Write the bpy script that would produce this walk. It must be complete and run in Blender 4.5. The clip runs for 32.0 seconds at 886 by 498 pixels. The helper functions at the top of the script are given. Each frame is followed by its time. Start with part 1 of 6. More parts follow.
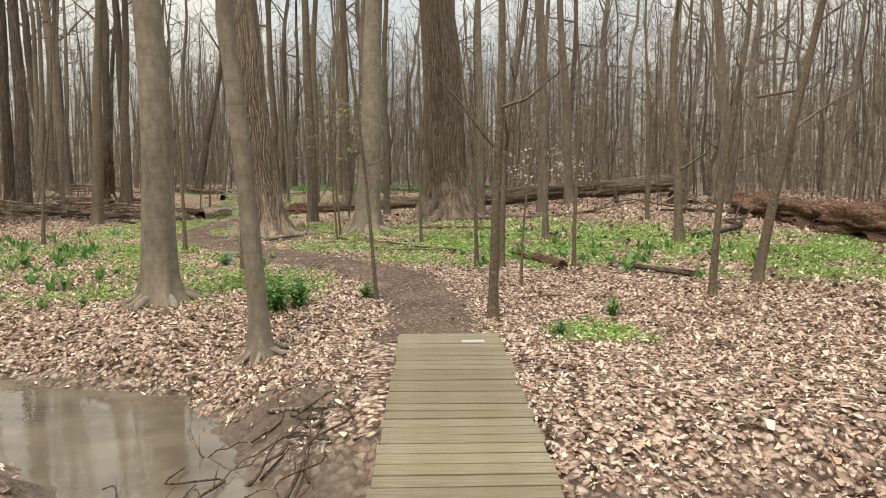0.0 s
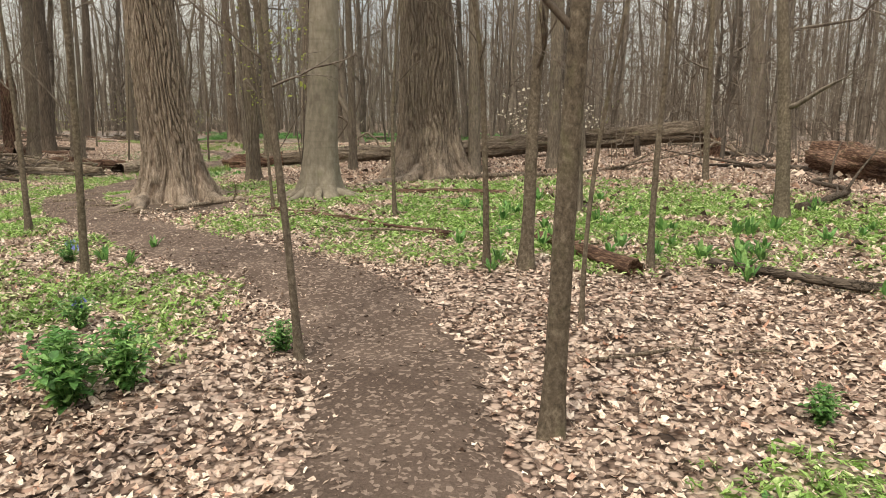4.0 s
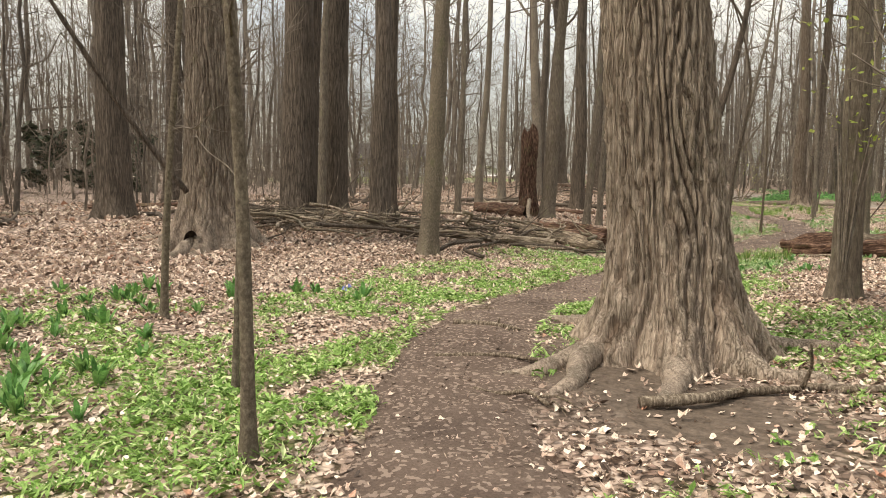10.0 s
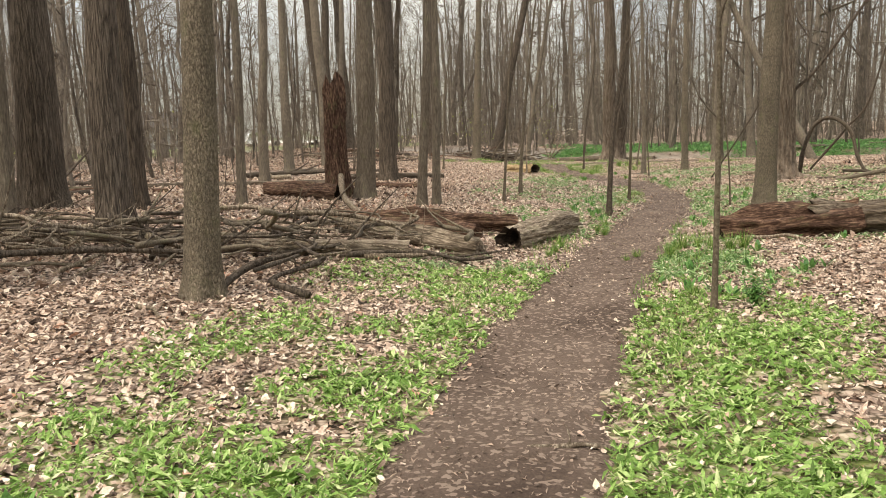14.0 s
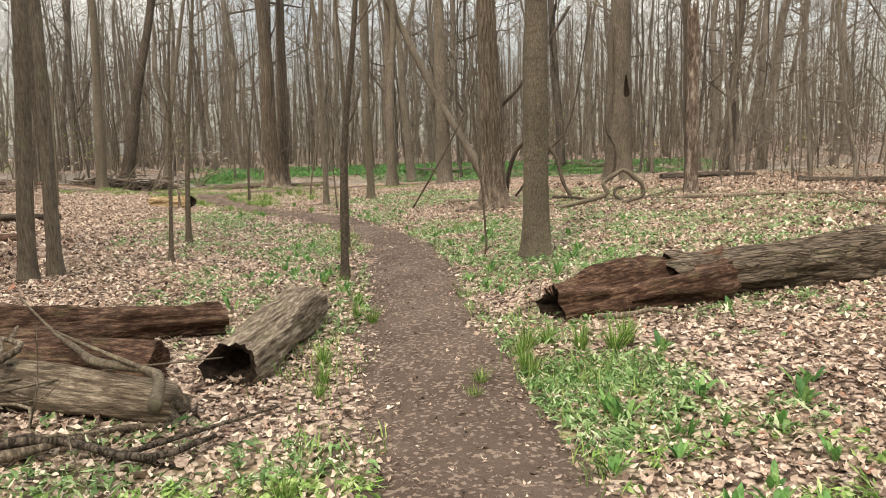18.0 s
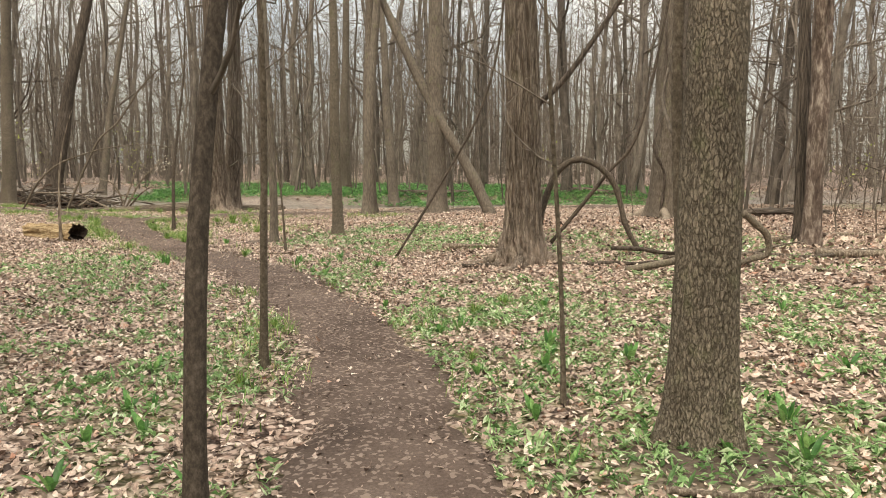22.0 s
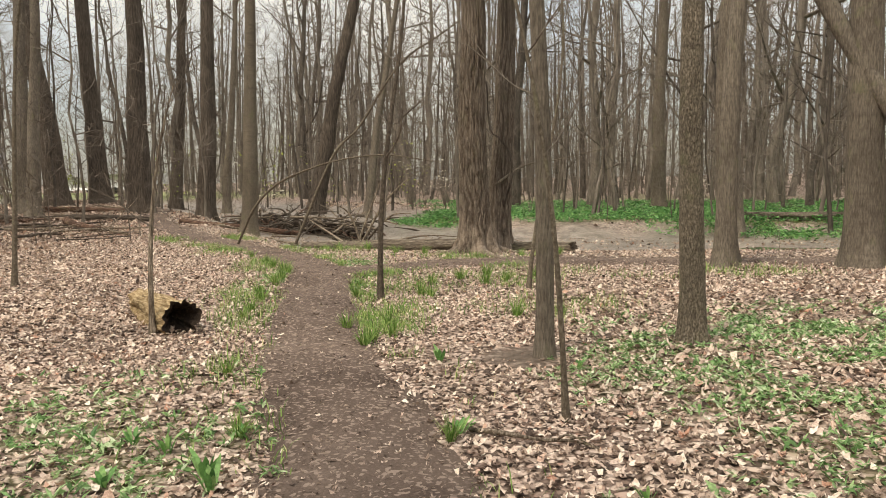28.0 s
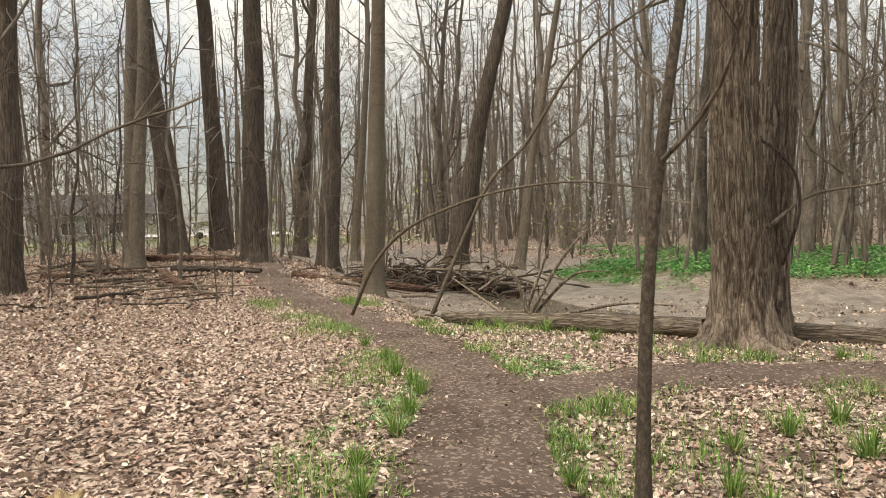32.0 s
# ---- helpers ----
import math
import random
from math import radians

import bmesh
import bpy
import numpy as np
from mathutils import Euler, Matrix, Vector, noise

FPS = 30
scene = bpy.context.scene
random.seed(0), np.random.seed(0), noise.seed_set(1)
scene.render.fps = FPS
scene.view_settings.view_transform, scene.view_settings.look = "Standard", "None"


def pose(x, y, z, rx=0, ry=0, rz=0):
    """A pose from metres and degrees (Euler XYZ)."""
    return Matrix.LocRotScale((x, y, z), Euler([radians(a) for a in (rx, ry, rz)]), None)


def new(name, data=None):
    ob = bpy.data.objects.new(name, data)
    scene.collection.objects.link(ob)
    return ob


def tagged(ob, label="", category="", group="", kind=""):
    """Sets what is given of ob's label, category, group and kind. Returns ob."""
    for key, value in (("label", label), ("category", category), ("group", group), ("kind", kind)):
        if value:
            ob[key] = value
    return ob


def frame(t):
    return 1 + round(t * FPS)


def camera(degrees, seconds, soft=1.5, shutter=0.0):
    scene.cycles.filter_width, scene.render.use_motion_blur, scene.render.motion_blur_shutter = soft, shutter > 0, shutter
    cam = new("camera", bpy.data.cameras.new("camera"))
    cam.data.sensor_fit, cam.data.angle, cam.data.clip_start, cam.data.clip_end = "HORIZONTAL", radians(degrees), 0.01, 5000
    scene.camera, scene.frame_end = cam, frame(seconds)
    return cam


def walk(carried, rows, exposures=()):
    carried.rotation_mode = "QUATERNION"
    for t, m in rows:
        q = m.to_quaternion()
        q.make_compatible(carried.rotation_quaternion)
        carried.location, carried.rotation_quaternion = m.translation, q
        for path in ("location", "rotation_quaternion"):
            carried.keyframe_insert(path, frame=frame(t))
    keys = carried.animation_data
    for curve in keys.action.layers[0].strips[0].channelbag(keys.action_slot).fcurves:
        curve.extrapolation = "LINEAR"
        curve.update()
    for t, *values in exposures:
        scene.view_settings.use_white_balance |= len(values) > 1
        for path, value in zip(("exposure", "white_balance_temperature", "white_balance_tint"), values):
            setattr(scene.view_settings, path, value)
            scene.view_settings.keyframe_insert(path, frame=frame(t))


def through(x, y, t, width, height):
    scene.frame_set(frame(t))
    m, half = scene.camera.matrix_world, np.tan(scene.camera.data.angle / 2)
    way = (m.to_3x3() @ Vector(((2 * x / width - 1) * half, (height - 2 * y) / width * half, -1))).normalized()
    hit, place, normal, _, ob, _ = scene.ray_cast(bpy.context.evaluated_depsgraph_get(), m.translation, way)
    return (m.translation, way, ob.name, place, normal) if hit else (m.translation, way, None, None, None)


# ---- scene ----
cam = camera(62.9, 32.0, soft=0.9)
PATH = [
    (0.0, -0.000, -0.000, 1.584, -2.20, -6.16, 0.28),
    (0.5, -0.080, 0.581, 1.559, -4.42, -7.53, -0.07),
    (1.0, -0.142, 1.155, 1.536, -5.79, -8.93, -0.28),
    (1.5, -0.191, 1.731, 1.514, -6.80, -9.66, -0.31),
    (2.0, -0.174, 2.344, 1.498, -6.42, -9.54, -0.92),
    (2.5, -0.147, 2.976, 1.479, -6.62, -10.06, -0.74),
    (3.0, -0.047, 3.616, 1.461, -6.81, -10.38, -1.54),
    (3.5, 0.013, 4.256, 1.446, -5.82, -10.48, -0.56),
    (4.0, 0.107, 4.894, 1.444, -3.89, -10.17, 0.00),
    (4.5, 0.132, 5.501, 1.450, -2.67, -7.82, 0.35),
    (6.5, 0.158, 7.710, 1.524, 0.89, -7.20, -2.00),
    (7.0, 0.049, 8.410, 1.531, 1.44, -5.75, -2.15),
    (7.5, -0.077, 9.118, 1.533, 9.60, -5.94, -2.33),
    (8.0, -0.274, 9.804, 1.527, 19.27, -6.67, -1.40),
    (8.5, -0.517, 10.457, 1.518, 27.35, -7.30, -1.17),
    (9.0, -0.860, 11.050, 1.510, 32.78, -7.06, -0.83),
    (9.5, -1.213, 11.615, 1.499, 35.90, -6.58, -1.09),
    (10.0, -1.615, 12.150, 1.480, 37.91, -6.15, -0.59),
    (10.5, -2.025, 12.693, 1.472, 37.25, -5.55, 0.17),
    (11.0, -2.478, 13.234, 1.468, 36.12, -5.43, 0.99),
    (11.5, -2.939, 13.773, 1.466, 34.80, -6.25, 1.26),
    (12.0, -3.368, 14.327, 1.471, 34.08, -6.86, 1.21),
    (12.5, -3.765, 14.855, 1.483, 30.98, -6.96, 1.22),
    (13.0, -4.135, 15.339, 1.492, 27.46, -6.32, 0.33),
    (13.5, -4.554, 15.804, 1.493, 24.53, -7.38, 1.28),
    (14.0, -4.948, 16.330, 1.497, 20.36, -9.13, 1.87),
    (14.5, -5.300, 16.835, 1.500, 13.56, -9.48, 2.42),
    (15.0, -5.610, 17.346, 1.504, 6.23, -9.88, 2.32),
    (15.5, -5.889, 17.860, 1.512, 3.24, -8.88, 2.69),
    (17.5, -6.691, 19.946, 1.540, -8.03, -8.57, 1.78),
    (18.0, -6.667, 20.654, 1.519, -7.96, -8.26, 1.63),
    (18.5, -6.632, 21.372, 1.500, -8.93, -8.21, 0.76),
    (19.0, -6.639, 22.091, 1.486, -8.82, -7.43, 0.52),
    (19.5, -6.608, 22.823, 1.481, -9.22, -6.88, 0.88),
    (20.0, -6.559, 23.577, 1.479, -9.02, -6.51, 0.64),
    (20.5, -6.459, 24.318, 1.483, -10.08, -6.71, -0.16),
    (21.0, -6.350, 25.028, 1.484, -9.93, -7.06, -0.57),
    (21.5, -6.247, 25.743, 1.488, -9.87, -7.27, -0.62),
    (22.0, -6.156, 26.490, 1.500, -9.35, -6.81, -0.17),
    (22.5, -6.080, 27.176, 1.508, -9.00, -6.63, 0.51),
    (23.0, -6.000, 27.763, 1.510, -5.06, -6.50, 1.55),
    (23.5, -5.931, 28.341, 1.502, -3.10, -6.39, 2.43),
    (24.0, -5.890, 28.949, 1.489, -2.20, -5.89, 1.60),
    (24.5, -5.869, 29.576, 1.472, 0.34, -5.86, 1.54),
    (26.5, -6.032, 32.636, 1.536, 6.81, -5.35, -0.21),
    (27.0, -6.165, 33.402, 1.528, 9.98, -4.76, 0.45),
    (27.5, -6.298, 34.155, 1.517, 12.74, -5.59, 0.88),
    (28.0, -6.498, 34.880, 1.508, 13.71, -5.63, 0.98),
    (28.5, -6.736, 35.585, 1.504, 15.53, -4.92, 0.58),
    (29.0, -7.037, 36.289, 1.496, 16.25, -4.73, 1.27),
    (29.5, -7.371, 37.028, 1.486, 16.98, -4.18, 1.46),
    (30.0, -7.749, 37.679, 1.471, 18.24, -4.08, 2.13),
    (30.5, -8.088, 38.258, 1.460, 19.63, -4.58, 1.61),
    (31.0, -8.417, 38.809, 1.465, 20.68, -4.45, 1.62),
    (31.5, -8.693, 39.380, 1.479, 21.24, -2.77, 1.55),
    (32.0, -8.940, 39.969, 1.496, 24.23, -2.05, 1.43),
]
walk(cam, [(t, pose(x, y, z, 90 + pitch, roll, yaw)) for t, x, y, z, yaw, pitch, roll in PATH],
     exposures=[(0.0, -0.27, 7800, 8), (4.0, -0.24, 7800, 8), (7.0, -0.12, 7800, 8), (9.0, -0.1, 7800, 8), (11.0, 0.02, 7800, 8), (13.0, 0.0, 7800, 8), (15.0, -0.1, 7800, 8), (18.0, -0.08, 7800, 8), (23.0, -0.08, 7800, 8), (25.0, -0.14, 7800, 8), (28.0, -0.2, 7800, 8), (32.0, -0.2, 7800, 8)])

# ---- world and sun: a bright overcast spring day ----
world = bpy.data.worlds.new("sky")
scene.world = world
world.use_nodes = True
wn = world.node_tree.nodes
wl = world.node_tree.links
wn.clear()
SUN_EL, SUN_AZ = radians(52), radians(210)
w_sky = wn.new("ShaderNodeTexSky")
w_sky.sky_type, w_sky.sun_disc = "NISHITA", False
w_sky.sun_elevation, w_sky.sun_rotation = SUN_EL, SUN_AZ
w_co = wn.new("ShaderNodeTexCoord")
w_sep = wn.new("ShaderNodeSeparateXYZ")
w_noise = wn.new("ShaderNodeTexNoise")
w_noise.inputs["Scale"].default_value = 3.2
w_noise.inputs["Detail"].default_value = 6.0
w_ramp = wn.new("ShaderNodeValToRGB")
w_ramp.color_ramp.elements[0].position, w_ramp.color_ramp.elements[0].color = 0.36, (0.50, 0.57, 0.68, 1)
w_ramp.color_ramp.elements[1].position, w_ramp.color_ramp.elements[1].color = 0.62, (0.92, 0.92, 0.93, 1)
w_up = wn.new("ShaderNodeMapRange")
w_up.inputs["From Min"].default_value, w_up.inputs["From Max"].default_value = 0.0, 0.9
w_up.inputs["To Min"].default_value, w_up.inputs["To Max"].default_value = 0.42, 3.4
w_mul = wn.new("ShaderNodeVectorMath")
w_mul.operation = "SCALE"
w_b1, w_b2, w_add, w_out = wn.new("ShaderNodeBackground"), wn.new("ShaderNodeBackground"), wn.new("ShaderNodeAddShader"), wn.new("ShaderNodeOutputWorld")
w_b1.inputs["Strength"].default_value = 0.05
w_b2.inputs["Strength"].default_value = 1.0
wl.new(w_sky.outputs[0], w_b1.inputs["Color"])
wl.new(w_co.outputs["Generated"], w_sep.inputs[0])
wl.new(w_co.outputs["Generated"], w_noise.inputs["Vector"])
wl.new(w_noise.outputs[0], w_ramp.inputs[0])
wl.new(w_sep.outputs["Z"], w_up.inputs["Value"])
wl.new(w_ramp.outputs[0], w_mul.inputs[0])
wl.new(w_up.outputs[0], w_mul.inputs["Scale"])
wl.new(w_mul.outputs[0], w_b2.inputs["Color"])
wl.new(w_b1.outputs[0], w_add.inputs[0])
wl.new(w_b2.outputs[0], w_add.inputs[1])
wl.new(w_add.outputs[0], w_out.inputs["Surface"])
sun = new("sun", bpy.data.lights.new("sun", "SUN"))
sun.data.energy, sun.data.angle, sun.data.color = 3.0, radians(9), (1.0, 0.95, 0.88)
sun.rotation_euler = (radians(90) - SUN_EL, 0, math.pi - SUN_AZ)

# ---- materials ----


def shader(name, rough=0.85, spec=0.25):
    m = bpy.data.materials.new(name)
    m.use_nodes = True
    nt = m.node_tree
    b = nt.nodes["Principled BSDF"]
    b.inputs["Roughness"].default_value = rough
    b.inputs["Specular IOR Level"].default_value = spec
    return m, nt, b


def node(nt, kind, **values):
    n = nt.nodes.new(kind)
    for key, value in values.items():
        n.inputs[key.replace("_", " ")].default_value = value
    return n


def coords(nt, scale=(1, 1, 1), world_space=False):
    mp = node(nt, "ShaderNodeMapping", Scale=scale)
    if world_space:
        src = nt.nodes.new("ShaderNodeNewGeometry").outputs["Position"]
    else:
        src = nt.nodes.new("ShaderNodeTexCoord").outputs["Object"]
    nt.links.new(src, mp.inputs["Vector"])
    return mp.outputs[0]


def ramp(nt, fac, stops):
    r = nt.nodes.new("ShaderNodeValToRGB")
    el = r.color_ramp.elements
    while len(el) < len(stops):
        el.new(0.5)
    for e, (p, c) in zip(el, stops):
        e.position, e.color = p, (*c, 1)
    nt.links.new(fac, r.inputs[0])
    return r.outputs[0]


def mixed(nt, fac, a, b, mode="MIX"):
    m = nt.nodes.new("ShaderNodeMix")
    m.data_type, m.blend_type = "RGBA", mode
    for s, v in ((0, fac), (6, a), (7, b)):
        if hasattr(v, "links"):
            nt.links.new(v, m.inputs[s])
        else:
            m.inputs[s].default_value = v if s == 0 else (*v, 1)
    return m.outputs[2]


def noise_tex(nt, vec, scale, detail=6.0, rough=0.6):
    n = node(nt, "ShaderNodeTexNoise", Scale=scale, Detail=detail, Roughness=rough)
    nt.links.new(vec, n.inputs["Vector"])
    return n.outputs[0]


def bump(nt, b, height, strength, dist):
    bp = node(nt, "ShaderNodeBump", Strength=strength, Distance=dist)
    nt.links.new(height, bp.inputs["Height"])
    nt.links.new(bp.outputs[0], b.inputs["Normal"])


def bark_material(name, dark, mid, light, stretch=0.2, grain=22.0, relief=0.5, moss=0.0, plates=0.0, furrow=0.1, bands=0.0, deep=0.1, worn=0.0):
    """Bark: fine grain, broad stains, and with plates a net of long dark furrows between raised ridges."""
    m, nt, b = shader(name, 0.9, 0.12)
    v = coords(nt, (1, 1, stretch))
    fine = noise_tex(nt, v, grain, 10.0, 0.75)
    big = noise_tex(nt, coords(nt, (1, 1, 0.5)), 1.6, 4.0)
    patch = noise_tex(nt, coords(nt, (1, 1, 0.6)), 6.0, 5.0)
    col = ramp(nt, fine, [(0.33, dark), (0.5, mid), (0.66, light)])
    col = mixed(nt, 0.6, col, ramp(nt, big, [(0.3, (0.3, 0.29, 0.28)), (0.7, (0.72, 0.71, 0.69))]), "OVERLAY")
    height = fine
    if plates:
        warp = node(nt, "ShaderNodeTexNoise", Scale=plates * 1.3, Detail=6.0)
        nt.links.new(v, warp.inputs["Vector"])
        mv = nt.nodes.new("ShaderNodeMix")
        mv.data_type, mv.blend_type = "RGBA", "LINEAR_LIGHT"
        mv.inputs[0].default_value = 0.75 / plates
        nt.links.new(v, mv.inputs[6])
        nt.links.new(warp.outputs["Color"], mv.inputs[7])
        vo = node(nt, "ShaderNodeTexVoronoi", Scale=plates)
        vo.feature = "DISTANCE_TO_EDGE"
        nt.links.new(mv.outputs[2], vo.inputs["Vector"])
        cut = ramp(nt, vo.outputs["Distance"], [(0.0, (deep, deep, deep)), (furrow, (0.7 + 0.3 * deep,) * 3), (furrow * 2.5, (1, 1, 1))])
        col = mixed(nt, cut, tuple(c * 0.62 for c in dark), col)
        hs = nt.nodes.new("ShaderNodeMix")
        hs.data_type = "RGBA"
        hs.inputs[0].default_value = 0.3
        nt.links.new(cut, hs.inputs[6])
        nt.links.new(fine, hs.inputs[7])
        height = hs.outputs[2]
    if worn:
        # colour turns darker and redder with the cleft depth of the trunk mesh
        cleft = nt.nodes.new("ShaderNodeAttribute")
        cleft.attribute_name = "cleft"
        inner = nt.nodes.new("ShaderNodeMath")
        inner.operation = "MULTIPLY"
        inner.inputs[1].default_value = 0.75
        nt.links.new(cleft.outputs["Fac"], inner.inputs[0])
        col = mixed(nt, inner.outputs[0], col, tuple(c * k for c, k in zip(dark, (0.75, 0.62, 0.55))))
    if bands:
        ring = noise_tex(nt, coords(nt, (0.6, 0.6, 14)), 1.0, 5.0, 0.7)
        col = mixed(nt, ramp(nt, ring, [(0.52, (0, 0, 0)), (0.66, (bands, bands, bands))]), col, tuple(c * 0.6 for c in dark))
    info = nt.nodes.new("ShaderNodeObjectInfo")
    col = mixed(nt, 0.5, col, ramp(nt, info.outputs["Random"], [(0.0, (0.62, 0.58, 0.54)), (0.5, (1, 1, 1)), (1.0, (0.82, 0.81, 0.77))]), "MULTIPLY")
    if worn:
        sep = nt.nodes.new("ShaderNodeSeparateXYZ")
        nt.links.new(coords(nt), sep.inputs[0])
        low = node(nt, "ShaderNodeMapRange", From_Min=1.5, From_Max=0.1)
        nt.links.new(sep.outputs["Z"], low.inputs["Value"])
        rub = nt.nodes.new("ShaderNodeMath")
        rub.operation = "MULTIPLY"
        nt.links.new(low.outputs[0], rub.inputs[0])
        nt.links.new(ramp(nt, patch, [(0.42, (0, 0, 0)), (0.62, (worn, worn, worn))]), rub.inputs[1])
        col = mixed(nt, rub.outputs[0], col, ramp(nt, fine, [(0.3, (0.24, 0.17, 0.13)), (0.65, (0.62, 0.50, 0.41))]))
    if moss:
        col = mixed(nt, ramp(nt, patch, [(0.56, (0, 0, 0)), (0.72, (moss, moss, moss))]), col, (0.17, 0.175, 0.09))
    nt.links.new(col, b.inputs["Base Color"])
    bump(nt, b, height, relief, 0.04 if plates else 0.03)
    return m


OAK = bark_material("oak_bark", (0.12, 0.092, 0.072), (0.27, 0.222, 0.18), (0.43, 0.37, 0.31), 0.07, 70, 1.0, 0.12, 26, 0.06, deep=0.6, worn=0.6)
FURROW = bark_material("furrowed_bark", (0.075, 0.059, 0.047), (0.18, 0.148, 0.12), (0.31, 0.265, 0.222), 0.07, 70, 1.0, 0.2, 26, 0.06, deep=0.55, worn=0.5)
ROOTBARK = bark_material("root_bark", (0.11, 0.086, 0.068), (0.26, 0.214, 0.168), (0.42, 0.36, 0.295), 0.5, 34, 0.9, 0.3)
LOGBARK = bark_material("log_bark", (0.06, 0.047, 0.037), (0.165, 0.134, 0.107), (0.36, 0.305, 0.25), 0.1, 50, 1.0, 0.35, 26, 0.05, deep=0.4)
DARK = bark_material("dark_bark", (0.05, 0.041, 0.034), (0.115, 0.094, 0.078), (0.205, 0.172, 0.143), 0.07, 50, 0.9, 0.0, 20, 0.06, deep=0.35)
GRAY = bark_material("gray_bark", (0.075, 0.063, 0.051), (0.165, 0.14, 0.115), (0.27, 0.235, 0.195), 0.16, 48, 0.9, 0.4, 0, 0, 0.22)
BEECH = bark_material("beech_bark", (0.15, 0.131, 0.105), (0.20, 0.178, 0.145), (0.255, 0.23, 0.19), 0.5, 13, 0.35, 0.3, 0, 0, 0.3)
SCALY = bark_material("scaly_bark", (0.10, 0.082, 0.062), (0.21, 0.177, 0.138), (0.37, 0.32, 0.258), 0.45, 66, 1.0, 0.45, 46, 0.07, 0.3, deep=0.5)
SAPLING = bark_material("sapling_bark", (0.06, 0.049, 0.038), (0.14, 0.116, 0.09), (0.25, 0.215, 0.17), 0.7, 40, 0.5, 0.35, 0, 0, 0.3)
TWIG = bark_material("twig_bark", (0.075, 0.061, 0.051), (0.155, 0.131, 0.11), (0.26, 0.226, 0.194), 0.5, 14, 0.3)
ROTTEN = bark_material("rotten_wood", (0.02, 0.013, 0.010), (0.095, 0.055, 0.041), (0.34, 0.225, 0.165), 0.2, 36, 1.0, 0.35)
DEADWOOD = bark_material("weathered_wood", (0.04, 0.03, 0.023), (0.19, 0.152, 0.118), (0.56, 0.48, 0.39), 0.13, 40, 1.0, 0.35)
PALEROT = bark_material("pale_rotten_wood", (0.10, 0.066, 0.038), (0.36, 0.26, 0.145), (0.66, 0.54, 0.36), 0.16, 40, 1.0, 0.1)
PEELED = bark_material("peeling_red_bark", (0.045, 0.03, 0.025), (0.14, 0.106, 0.088), (0.40, 0.34, 0.29), 0.3, 14, 1.0, 0.1)
# near-black: rotten cores, and the darkness inside hollows put into the colour
HEART = bark_material("rotten_core_and_dark_hollow", (0.008, 0.006, 0.005), (0.025, 0.018, 0.014), (0.06, 0.042, 0.03), 1.0, 18, 0.8)
FARBARK = bark_material("far_bark", (0.085, 0.072, 0.06), (0.17, 0.146, 0.124), (0.285, 0.25, 0.214), 0.25, 6, 0.2)
FARDARK = bark_material("far_dark_bark", (0.045, 0.038, 0.033), (0.09, 0.077, 0.066), (0.15, 0.13, 0.112), 0.25, 6, 0.2)
DARKSAP = bark_material("dark_sapling_bark", (0.04, 0.032, 0.026), (0.09, 0.073, 0.059), (0.175, 0.145, 0.118), 0.6, 40, 0.5)


